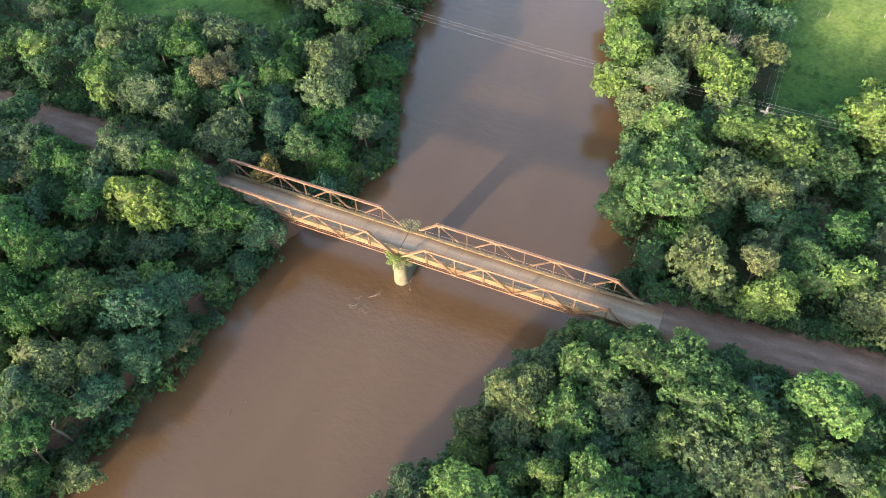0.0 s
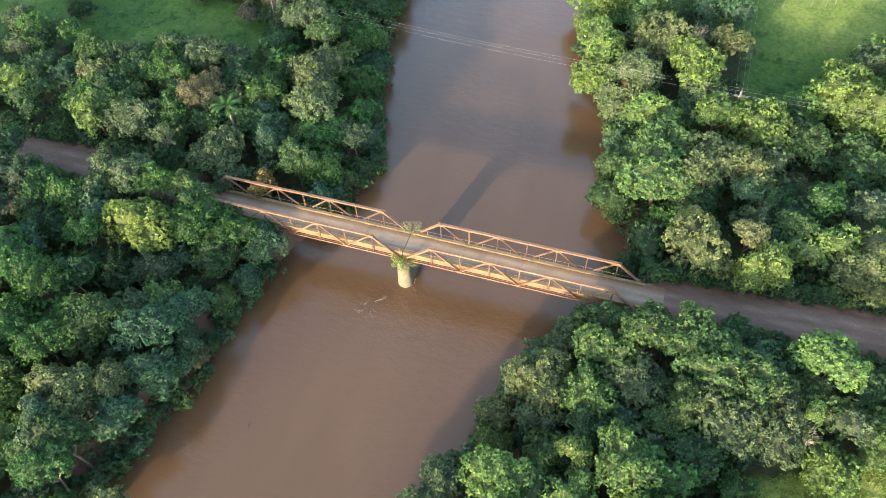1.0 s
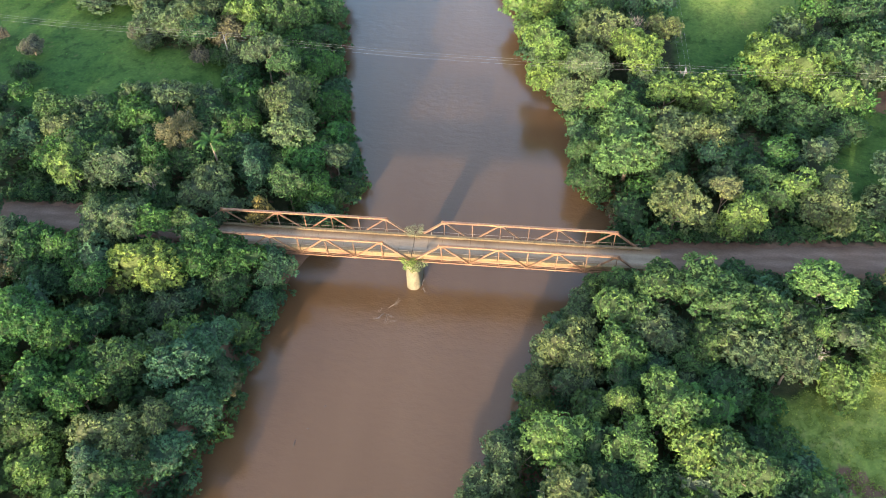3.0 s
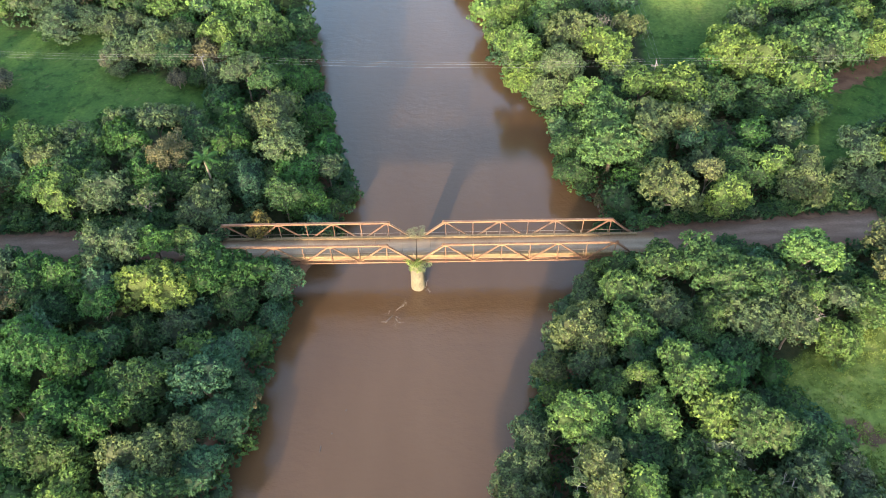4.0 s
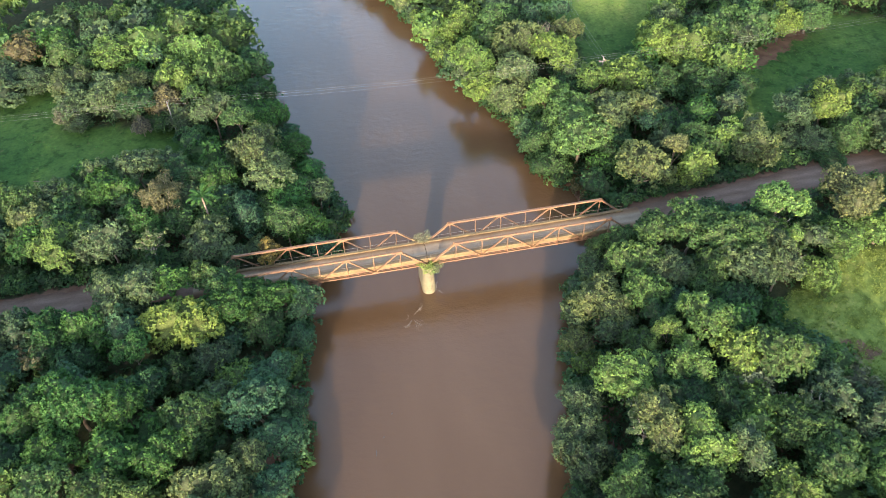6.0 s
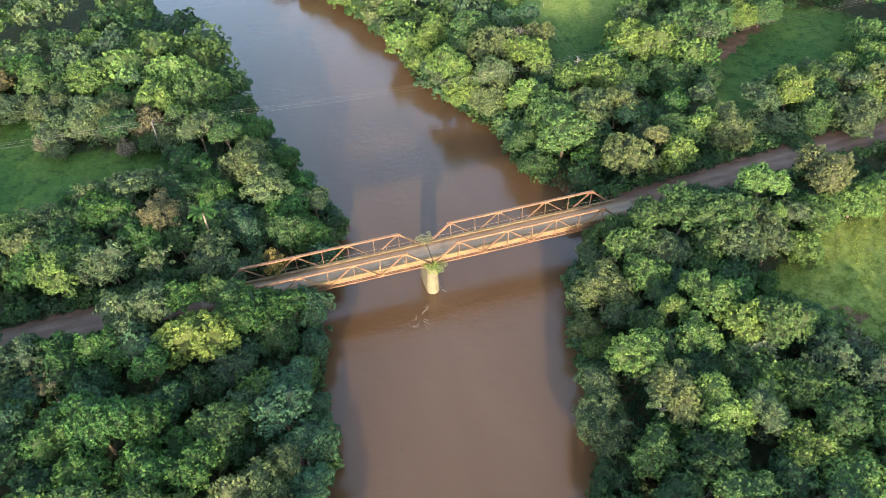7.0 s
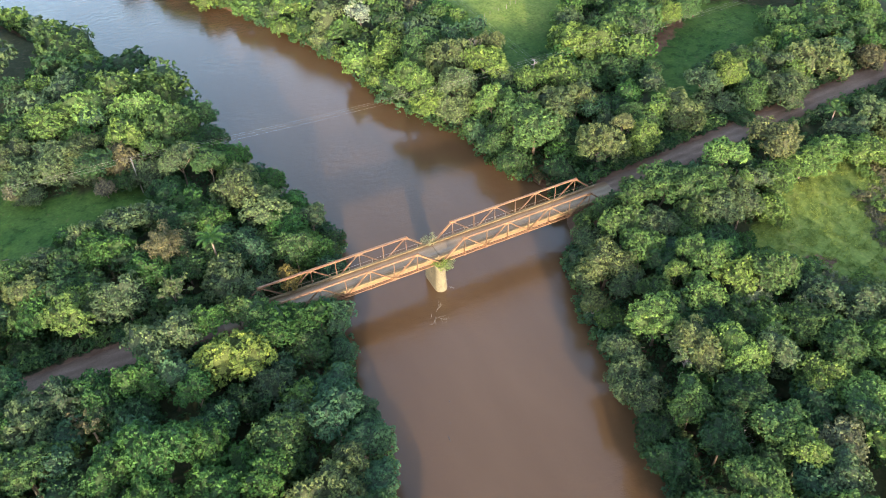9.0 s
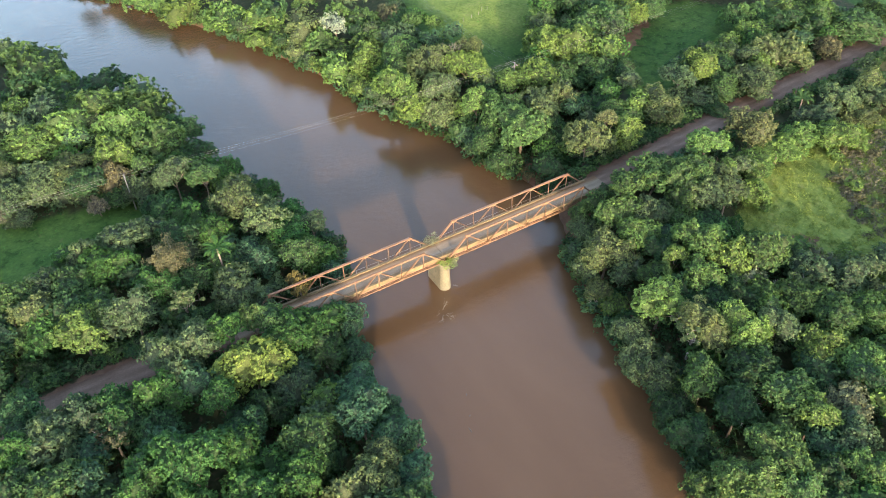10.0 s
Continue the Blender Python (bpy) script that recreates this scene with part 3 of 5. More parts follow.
def crown_parts(seed, kind, boughs, twigs, sprays, leaf, skin, lump=1.0, blades=5):
    """A crown of radius 1: leafy sprays, each a rosette of leaves, set all over the lumps of every bough, and twigs
    inside, a skin coloured dark as gap shade. Gives the leaves, their tone, the inner skin and its faces."""
    centres, radii = crown_lumps(seed, kind, boughs, twigs, lump)
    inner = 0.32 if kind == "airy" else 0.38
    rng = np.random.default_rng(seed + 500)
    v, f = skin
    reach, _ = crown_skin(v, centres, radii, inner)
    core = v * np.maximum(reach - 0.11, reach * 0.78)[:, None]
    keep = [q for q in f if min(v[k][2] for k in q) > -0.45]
    share = radii ** 1.7
    which = rng.choice(len(radii), size=sprays * 6, p=share / share.sum())
    d = rng.normal(size=(len(which), 3))
    d /= np.linalg.norm(d, axis=1)[:, None]
    p = centres[which] + d * radii[which][:, None]
    out = p / (np.linalg.norm(p, axis=1)[:, None] + 1e-6)
    good = ((d * out).sum(1) > 0.08) & (p[:, 2] > -0.24)
    p, d, which = p[good], d[good], which[good]
    for c, r in zip(centres, radii):              # none inside another lump
        near = np.linalg.norm(p - c, axis=1) > r * 0.86
        p, d, which = p[near], d[near], which[near]
    p, d, which = p[:sprays], d[:sprays], which[:sprays]
    n = len(p)
    p = p + d * rng.normal(0, 0.016, n)[:, None]
    bough = np.clip(rng.normal(0.5, 0.13, len(radii)), 0.1, 0.9)
    tone = np.clip(bough[which] + rng.normal(0, 0.19, n), 0, 1)
    nor = d + rng.normal(size=(n, 3)) * 0.30 + np.array([0, 0, 0.30])
    nor /= np.linalg.norm(nor, axis=1)[:, None]
    t = np.cross(nor, rng.normal(size=(n, 3)))
    t /= np.linalg.norm(t, axis=1)[:, None] + 1e-9
    b = np.cross(nor, t)
    size = leaf * rng.uniform(0.7, 1.35, n)[:, None]
    tris, tones = [], []
    for k in range(blades):
        a = 2 * math.pi * k / blades + rng.uniform(-0.4, 0.4, n)[:, None]
        lift = rng.uniform(-0.25, 0.75, n)[:, None]
        way = t * np.cos(a) + b * np.sin(a) + nor * lift
        side = b * np.cos(a) - t * np.sin(a) + nor * rng.uniform(-0.5, 0.5, n)[:, None]
        long = size * rng.uniform(0.75, 1.25, n)[:, None]
        root = p + way * long * 0.12
        tris.append(np.stack([root - side * long * 0.48, root + side * long * 0.48, p + way * long], 1))
        tones.append(tone)
    return np.concatenate(tris), np.concatenate(tones), core, keep


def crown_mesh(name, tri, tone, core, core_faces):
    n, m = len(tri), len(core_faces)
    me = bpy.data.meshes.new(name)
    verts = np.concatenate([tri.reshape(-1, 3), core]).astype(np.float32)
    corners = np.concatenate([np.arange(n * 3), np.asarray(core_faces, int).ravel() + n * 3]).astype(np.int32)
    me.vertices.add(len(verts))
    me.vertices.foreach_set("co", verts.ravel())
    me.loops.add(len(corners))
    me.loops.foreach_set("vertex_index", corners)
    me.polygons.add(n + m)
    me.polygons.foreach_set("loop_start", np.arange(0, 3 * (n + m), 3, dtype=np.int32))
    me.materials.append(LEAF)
    me.materials.append(TWIG_SHADE)
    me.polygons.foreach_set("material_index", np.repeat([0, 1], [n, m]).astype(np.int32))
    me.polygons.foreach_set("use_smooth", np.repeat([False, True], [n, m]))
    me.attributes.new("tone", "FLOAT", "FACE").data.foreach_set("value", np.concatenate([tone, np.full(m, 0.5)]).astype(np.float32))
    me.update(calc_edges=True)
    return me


def trunk_mesh(seed, sides=7):
    """Tapered trunk with limbs reaching into the crown; base at 0, crown middle at height 1, reach 1."""
    rng = random.Random(seed)
    verts, faces = [], []
    bend = [(rng.uniform(-0.06, 0.06) * i, rng.uniform(-0.06, 0.06) * i, z) for i, z in enumerate((-0.08, 0.25, 0.55, 0.85, 1.05))]
    tube_into(verts, faces, bend, [0.075, 0.055, 0.045, 0.032, 0.015], sides)
    for i in range(6):
        a = i * 1.05 + rng.uniform(-0.3, 0.3)
        z0 = rng.uniform(0.45, 0.8)
        x0, y0 = bend[2][0] * z0, bend[2][1] * z0
        reach = rng.uniform(0.45, 0.75)
        mid = (x0 + math.cos(a) * reach * 0.5, y0 + math.sin(a) * reach * 0.5, z0 + 0.16)
        tip = (x0 + math.cos(a + 0.3) * reach, y0 + math.sin(a + 0.3) * reach, z0 + rng.uniform(0.2, 0.38))
        tube_into(verts, faces, [(x0, y0, z0), mid, tip], [0.03, 0.02, 0.008], 5)
    me = bpy.data.meshes.new("trunk")
    me.from_pydata(verts, [], faces)
    me.materials.append(BARK)
    me.polygons.foreach_set("use_smooth", [True] * len(me.polygons))
    return me


KINDS = ["dome", "dome", "umbrella", "airy", "tall", "clump", "dome", "umbrella", "airy", "dome"]
CROWNS, TRUNKS = [], [trunk_mesh(s) for s in range(4)]
for i, kind in enumerate(KINDS):
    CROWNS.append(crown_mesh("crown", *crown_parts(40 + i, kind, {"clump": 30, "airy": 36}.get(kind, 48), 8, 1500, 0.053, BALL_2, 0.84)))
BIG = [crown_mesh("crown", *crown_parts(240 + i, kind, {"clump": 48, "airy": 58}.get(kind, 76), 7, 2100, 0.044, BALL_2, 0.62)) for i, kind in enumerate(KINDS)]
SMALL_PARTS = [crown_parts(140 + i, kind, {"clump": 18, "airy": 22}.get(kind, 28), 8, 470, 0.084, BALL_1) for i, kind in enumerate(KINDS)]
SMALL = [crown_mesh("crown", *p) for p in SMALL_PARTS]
BARE = [(50.8, -7.1, 2.2), (38.9, -36.6, 2.6), (35.6, -35.2, 1.7), (17.3, -46.4, 2.0), (19.4, -34.6, 2.8), (-37.4, 15.0, 3.6), (-38.0, 5.6, 2.2), (32.0, 47.6, 2.2), (-51.4, -10.4, 2.6), (-58.8, -14.6, 2.4)]
PLACED = []                                       # x, y, radius of every crown


def free(x, y, r, close):
    return all((x - a) ** 2 + (y - b) ** 2 > (close * (r + s)) ** 2 for a, b, s in PLACED)


def tree(x, y, top, r, hue, rng, kind=None, name="tree", crowns=CROWNS):
    """A tree whose crown's top stands at height top above the water."""
    shore = float(inland(x, y))
    out = 0.0
    if shore < 0.5:                               # trunks stand on the bank, crowns lean out over the water
        out = (0.5 - shore) * (1 if x < (np.interp(y, LEFT_Y, LEFT_X) + np.interp(y, RIGHT_Y, RIGHT_X)) / 2 else -1)
        x -= out
    gap, aside = y - float(np.interp(x, ROAD_X, ROAD_Y)), 0.0
    if abs(gap) < 3.2:                            # and beside the road
        aside = (3.2 - abs(gap)) * (-1 if gap > 0 else 1)
        y -= aside
    z = float(land(x, y))
    z = max(z, 0.2)
    i = rng.randrange(len(CROWNS)) if kind is None else kind
    tall = {"tall": 1.15, "umbrella": 0.62, "airy": 0.8}.get(KINDS[i], 0.92)
    half = min(r * tall, (top - z) * 0.62)
    middle = top - half
    whole = thing(name, (x, y, z), WORDS[hue], "tree", "trees of the riverside wood")
    crown = new("crown", crowns[i])
    crown.parent = whole
    crown.location = (out, aside, middle - z)
    crown.rotation_euler = (rng.uniform(-0.12, 0.12), rng.uniform(-0.12, 0.12), rng.uniform(0, 6.28))
    crown.scale = (r * rng.uniform(0.92, 1.08), r * rng.uniform(0.92, 1.08), half * 1.06 / {"tall": 1.35, "umbrella": 0.75, "airy": 0.9}.get(KINDS[i], 1.0))
    h = HUES[hue]
    v, w = rng.uniform(0.78, 1.18), rng.uniform(0.90, 1.11)
    crown.color = (h[0] * v * w, h[1] * v, h[2] * v / w, 1)
    trunk = new("trunk", TRUNKS[rng.randrange(4)])
    trunk.parent = whole
    trunk.scale = (r * 0.85, r * 0.85, max(0.8, middle - z))
    trunk.rotation_euler = (0, 0, rng.uniform(0, 6.28))
    PLACED.append((x + out, y + aside, r))
    return whole


BRIDGE_WEST = [
    (-33.4, -8.5, 13.8, 4.6, "Y"), (-41.7, -3.7, 13.8, 4, "G"), (-44.4, -7.4, 13, 3, "N"), (-30.8, -1.6, 12.6, 1.8, "M"), (-27.6, -6.4, 12, 3.4, "N"), (-23.1, -4.8, 10.5, 3.6, "N"), (-18.3, -4.6, 8.4, 2.8, "T"), (-23.7, -8.9, 8.8, 3, "D"), (-19.3, -9.4, 5.8, 2, "T"), (-38.7, -12.6, 13, 2.3, "N"), (-50.2, -6, 12.6, 3.3, "N"), (-54.2, -5.8, 12.6, 3, "G"), (-30.1, -12.9, 9.6, 2.9, "G"), (-34.3, -15, 10, 2.9, "D"), (-46.2, -11, 11, 3, "D"), (-58.7, 9.1, 8, 2, "D"),
]
ROAD_SOUTH_WEST = [
    (-38.4, -2.4, 13.8, 3.1, "G"), (-34.6, -2.4, 13.2, 2.5, "N"), (-28.9, -2.9, 12.2, 2.6, "M"),
]
BRIDGE_NORTH_WEST = [
    (-21.9, 3.4, 9.8, 1.9, "O"), (-27.7, 3.6, 9.6, 2.1, "G"),
]
ROAD_NORTH_WEST = [
    (-51.4, 8, 14, 3.3, "Y"), (-44.4, 8.6, 13.2, 3.7, "G"), (-40.5, 11.9, 12.8, 3, "N"), (-35.1, 11.9, 11.5, 2.8, "D"), (-30.4, 6.3, 12.4, 3.9, "G"), (-45.6, 19.4, 13.6, 3.9, "N"), (-54.4, 20.9, 13, 3.6, "G"), (-50.2, 18.5, 12.8, 3.2, "D"), (-59.6, 20.3, 13.2, 3.6, "M"), (-55.8, 15.8, 12.5, 3, "P"), (-41.6, 23.7, 13.4, 3.3, "G"), (-47.1, 24.5, 13, 2.6, "G"), (-34.2, 21.1, 12.6, 3.2, "D"), (-28.9, 19.8, 12.4, 2.8, "N"), (-26, 13.2, 11, 3.6, "T"), (-36.8, 4.8, 9, 2.9, "D"),
]
WEST_BANK = [
    (-44.6, -19.6, 14.5, 4, "N"), (-49.5, -18.9, 13.5, 3, "N"), (-39.5, -20.5, 13.4, 2.8, "N"), (-37.5, -18.1, 12, 2.4, "D"), (-31.9, -23.6, 13.5, 4, "M"), (-24.5, -22.2, 12.4, 3.7, "T"), (-22.7, -17.9, 10.2, 2.8, "T"), (-22.2, -26.4, 9.8, 3, "T"), (-20.8, -23.2, 6.6, 1.9, "T"), (-46.3, -24.7, 13, 2.9, "N"), (-40, -26.8, 13, 3.2, "N"), (-34.5, -27.8, 13, 2.8, "N"), (-28.6, -31.9, 12.4, 3.7, "P"), (-24.9, -29.2, 11.2, 2, "P"), (-23.4, -32.2, 9.2, 2.8, "T"), (-46.6, -29.1, 13, 3, "M"), (-40.8, -31.3, 13, 2.7, "M"),
]
WEST_BANK_LOW = [
    (-26, -37, 12, 3, "D"), (-25.1, -40.2, 12.4, 2.4, "N"), (-22.5, -40, 4.5, 2.4, "P"), (-24.9, -43.2, 7, 2, "N"), (-21.5, -20.8, 8.2, 2.3, "T"),
]
WEST_WOOD = [
    (-57.9, -7.6, 13.5, 3.9, "G"), (-60.3, -1.1, 12.4, 2.7, "D"), (-61.5, -7.3, 13, 2.7, "N"), (-58.4, -14.8, 13, 3, "M"), (-62.1, -12.4, 12.6, 2.5, "D"), (-49.9, -9.1, 11.6, 2.7, "D"), (-44.7, 5, 7.6, 2.2, "D"),
]
WEST_CORNER = [
    (-36.2, -35.6, 11, 2.8, "L"), (-33.2, -38.4, 9.5, 2.7, "L"), (-29.1, -35.8, 12, 2.6, "G"), (-38.1, -32.1, 12.6, 2.7, "M"), (-28.9, -39.2, 10, 2.6, "M"),
]
WEST_UPSTREAM = [
    (-23.3, 25.2, 14, 4.7, "P"), (-21, 19, 12.8, 3.8, "P"), (-30.4, 38.1, 13, 2.9, "P"), (-26.1, 35, 12, 2.5, "M"), (-35.5, 39.4, 10.6, 3.3, "G"), (-33.9, 33.4, 10.5, 3.4, "D"), (-18.3, 29.3, 8.8, 3.6, "N"), (-21.4, 40.4, 8.4, 3, "N"), (-15.9, 22.6, 7.8, 2.9, "N"), (-18.6, 15.8, 9.6, 3.1, "N"), (-14.3, 16.8, 8.6, 2.4, "G"), (-19.6, 8.7, 11, 2.6, "M"), (-16.5, 10.8, 8.6, 3.4, "N"),
]
WEST_BEND = [
    (-48.7, 61.8, 14, 5.2, "L"), (-42.9, 62.5, 14, 4.3, "L"), (-53.3, 70, 13, 4, "G"), (-37.9, 50.8, 12.6, 3.3, "L"), (-34.2, 58.8, 13.4, 4.3, "L"), (-30.1, 51.4, 13, 5.8, "M"), (-28.6, 65.8, 12, 5.2, "M"), (-24.7, 57.8, 9.6, 3.9, "D"), (-57.2, 55.5, 12, 3.8, "G"), (-55.8, 50.3, 10.5, 4.1, "G"), (-55.4, 46.7, 7.6, 2.9, "G"), (-48.8, 50.2, 12, 4.3, "G"), (-44.7, 51.2, 12.2, 3.7, "G"), (-39.3, 46.3, 10.6, 3.3, "B"), (-45.7, 47.3, 9, 3.3, "G"), (-37.5, 69.1, 13.4, 4.7, "M"), (-45.8, 73.2, 13, 4.6, "G"),
]
WEST_EDGE = [
    (-71.7, 69.1, 13, 5.1, "M"), (-67.2, 67.2, 13, 3.3, "B"), (-70.4, 60.4, 11, 5.8, "G"), (-64.6, 60.3, 10, 3.9, "G"), (-63.4, 76.3, 12, 4.2, "P"), (-25, 49.2, 8.6, 4, "D"), (-40.3, 42, 8, 2.8, "D"),
]
FAR_WEST_BEND = [
    (-44.3, 97.1, 13, 7.1, "M"), (-41, 79.9, 12, 5.5, "D"), (-32.5, 81.1, 11, 4.8, "D"), (-28.8, 71.1, 12, 4.8, "M"), (-51.1, 54.8, 10, 4, "G"),
]
EAST_BEND = [
    (0.9, 107.2, 8.5, 5.1, "L"), (8.3, 98.8, 9, 5.3, "L"), (14.6, 86.6, 10, 4.9, "P"), (19.1, 78.8, 11.5, 2.9, "W"), (25.1, 76.8, 12, 4.5, "M"), (10.6, 81.5, 6.5, 3.7, "P"), (17, 72.6, 7.5, 4.7, "M"), (21.2, 65.8, 10.5, 4.6, "M"), (31.9, 75.4, 11.5, 3.2, "B"), (27.3, 63.5, 12.5, 4.6, "G"), (-5.9, 119.2, 8, 5.3, "L"), (15.5, 79.1, 8, 4, "L"), (-12.2, 131.6, 8, 5.5, "L"), (4.7, 92.8, 5, 3.3, "L"), (9.5, 89.3, 7, 4.1, "M"),
]
EAST_UPSTREAM = [
    (17.7, 45.7, 12.4, 4.2, "L"), (17.8, 39.8, 10.4, 4.1, "L"), (27.1, 47.4, 14.4, 5.3, "P"), (32.2, 41.2, 14, 4.7, "L"), (36.5, 47.7, 13.4, 2.7, "P"), (23.8, 39.8, 12.6, 3.6, "P"), (12.8, 64.5, 9, 4.2, "L"), (18.4, 61.4, 11, 4.1, "L"), (24.8, 58.3, 12.4, 4.5, "M"), (22.3, 36.3, 9.4, 4, "P"), (27.1, 30.6, 12.6, 3.1, "L"), (29.3, 26, 12.6, 4.2, "M"), (29.5, 19.1, 13, 5.3, "M"), (25.1, 23.6, 8.6, 3.6, "M"), (24.9, 17.9, 7, 3.3, "M"),
]
EAST_RIDGE = [
    (36, 21.8, 14, 4.6, "G"), (41.7, 31.4, 14.4, 4.9, "L"), (35.9, 31.5, 13, 3.1, "L"), (41, 22.3, 13, 3.3, "P"), (47.8, 31.8, 11.6, 4.2, "D"), (35.3, 7.3, 14.2, 4.2, "P"), (41.3, 9, 13.6, 1.9, "S"), (43.6, 5.8, 13.2, 3, "Y"), (47.1, 13.7, 11.6, 2.3, "M"), (57.1, 30.1, 11.4, 5, "M"), (62.4, 28.3, 9.6, 4, "D"), (46.9, 23.4, 8, 3.3, "B"), (54, 23.7, 7, 2.7, "G"), (35, 17.4, 11, 3.6, "D"),
]
EAST_GROVE = [
    (53.4, 43.1, 13.6, 5.2, "L"), (56.9, 38.5, 14, 5.5, "L"), (64.6, 42.4, 14, 5.9, "M"), (72.7, 44.5, 14, 5.3, "M"), (79.1, 43.6, 13, 3.8, "L"), (85.8, 45.3, 12.6, 3.9, "M"), (55.5, 9.9, 12.8, 4.2, "P"), (65.3, 14.8, 13, 3.6, "G"), (70, 14.3, 15, 3.4, "Y"), (64.9, 10.7, 10.6, 4.3, "G"), (72.2, 10.7, 12, 4.1, "M"), (78.4, 18.4, 12, 3.4, "M"), (60.5, 9.4, 7.6, 3.6, "D"), (67.9, 7.7, 8, 3.4, "D"),
]
ROAD_NORTH_EAST = [
    (93.1, 12.7, 13.6, 6.5, "P"), (79.1, 7.8, 12, 4.6, "G"), (100.4, 28.7, 13, 5.7, "M"), (104.1, 9.1, 11, 3.4, "B"), (112.1, 18.2, 13, 5.9, "M"), (116.5, 11.3, 13, 5.6, "M"), (109.1, 23.6, 13, 5.7, "M"), (127.7, 13.1, 12, 5.2, "M"),
]
ROAD_SOUTH_EAST = [
    (50.2, -6.1, 14.2, 3.3, "L"), (61.5, -6.6, 15, 4, "S"), (80.2, -6.4, 9, 3.3, "G"), (88.8, -5.7, 11, 3.5, "P"), (98.4, -5, 11, 3.4, "P"), (70.5, -10, 11, 4.1, "L"), (64.5, -11.1, 10.5, 4, "L"), (78.1, -13, 10, 4.2, "L"), (57.9, -11.6, 11, 3.9, "L"), (54.8, -6.1, 10, 2.4, "D"), (88.8, -10.1, 9, 3.9, "P"), (96.7, -9.1, 10, 4.5, "P"),
]
EAST_BRIDGE = [
    (36.9, -7.7, 15, 3.9, "M"), (31.7, -7.1, 13.4, 3.2, "M"), (28, -5.7, 10.5, 2.6, "M"), (24.5, -4.8, 8.6, 2.1, "M"), (39.4, -10.9, 14.8, 3.3, "M"), (43.3, -11.1, 14.4, 3, "M"), (45.8, -13, 13.4, 2.8, "G"), (40.8, -15.5, 13.4, 4.2, "G"), (27.6, -10.7, 12.4, 3.3, "M"), (31.2, -13.5, 12.4, 2.9, "G"), (22.9, -7.8, 7.6, 2.8, "G"), (21.2, -15, 11, 3.9, "P"), (26.4, -15.9, 12, 3.2, "L"), (22.5, -18.6, 8.8, 2.9, "G"), (34.7, -16.5, 11.4, 2.3, "M"), (38.3, -19.2, 10.6, 3, "D"),
]
EAST_BANK = [
    (31, -23.6, 14.4, 3.2, "L"), (26.5, -23.4, 12.4, 1.6, "Y"), (23.6, -23.5, 10.4, 2.9, "M"), (16.9, -18.5, 5.8, 2.1, "P"), (19.9, -28, 12.8, 3.8, "L"), (27, -28.2, 12.6, 2.6, "L"), (33.9, -27.9, 13, 3, "L"), (37.1, -30.2, 14.4, 3.1, "M"), (42, -29.8, 11, 2.6, "D"), (13.8, -28.9, 8.6, 2.4, "P"), (25.1, -32.2, 11, 2.7, "D"), (12.1, -32.4, 8.4, 2.6, "G"), (51.8, -16.4, 9.6, 3.3, "L"), (48.6, -13, 13, 1, "L"),
]
EAST_BANK_LOW = [
    (21, -34.7, 12.4, 3.3, "P"), (24.4, -38.4, 13, 3.7, "L"), (28.9, -40.1, 12.4, 2.5, "P"), (11.9, -35.8, 8.4, 3, "G"), (9.7, -41, 7.6, 2.6, "D"), (9.1, -45.5, 8.6, 3, "D"), (20.2, -43.4, 11.6, 3.3, "D"), (29.1, -32.9, 10.8, 3.3, "D"), (35.8, -38.5, 12, 3.4, "M"), (37.2, -42.7, 12.4, 3.5, "M"), (30.7, -45.1, 12, 3.2, "L"), (33.5, -50.1, 11, 3.3, "L"), (26.1, -53, 12, 3.4, "V"), (21, -52.3, 12.4, 2.3, "Y"), (15.3, -40.5, 10.5, 2.9, "M"),
]
EAST_WOOD_LOW = [
    (13.1, -53.5, 13, 3.4, "M"), (7.8, -54.5, 13, 3.4, "M"), (16.4, -58, 11, 2.7, "D"), (20.2, -60.3, 12, 2.5, "L"), (5.1, -51.8, 9, 2.7, "M"), (22.6, -56.5, 12, 2.6, "G"), (21, -48.5, 12, 3, "M"), (42.7, -44.7, 11, 3.4, "L"), (46, -38.3, 11, 3.3, "G"), (41.6, -34.8, 11.5, 3.1, "G"), (14.5, -46.6, 11, 2.7, "D"), (11.3, -57.8, 12, 2.4, "M"),
]
EAST_WOOD_END = [
    (45.6, -16.2, 13, 2.9, "G"), (27.3, -20.2, 11, 2.5, "D"), (36.5, -14.8, 13, 2.6, "M"),
]
EAST_THICKET = []
grow = random.Random(11)
for row in range(7):                              # light bushy trees below the meadow
    for col in range(8):
        x, y = 34 + col * 4.2 + row * 0.9 + grow.uniform(-1.1, 1.1), -31 - row * 4.0 + col * 0.2 + grow.uniform(-1.1, 1.1)
        EAST_THICKET.append((x, y, grow.uniform(7.4, 10.4), grow.uniform(2.2, 3.0), grow.choice("LYLVPYLP")))
rng = random.Random(7)
for grove in (BRIDGE_WEST, ROAD_SOUTH_WEST, BRIDGE_NORTH_WEST, ROAD_NORTH_WEST, WEST_BANK, WEST_BANK_LOW, WEST_WOOD, WEST_CORNER, WEST_UPSTREAM, WEST_BEND, WEST_EDGE, FAR_WEST_BEND, EAST_BEND, EAST_UPSTREAM, EAST_RIDGE, EAST_GROVE, ROAD_NORTH_EAST, ROAD_SOUTH_EAST, EAST_BRIDGE, EAST_BANK, EAST_BANK_LOW, EAST_WOOD_LOW, EAST_WOOD_END):
    for x, y, top, r, hue in grove:
        tree(x, y, top, r * 1.1, hue, rng, crowns=(BIG if r > 3.3 else CROWNS) if y < 62 else SMALL)
PLACED += BARE                                    # the bare trees keep their room
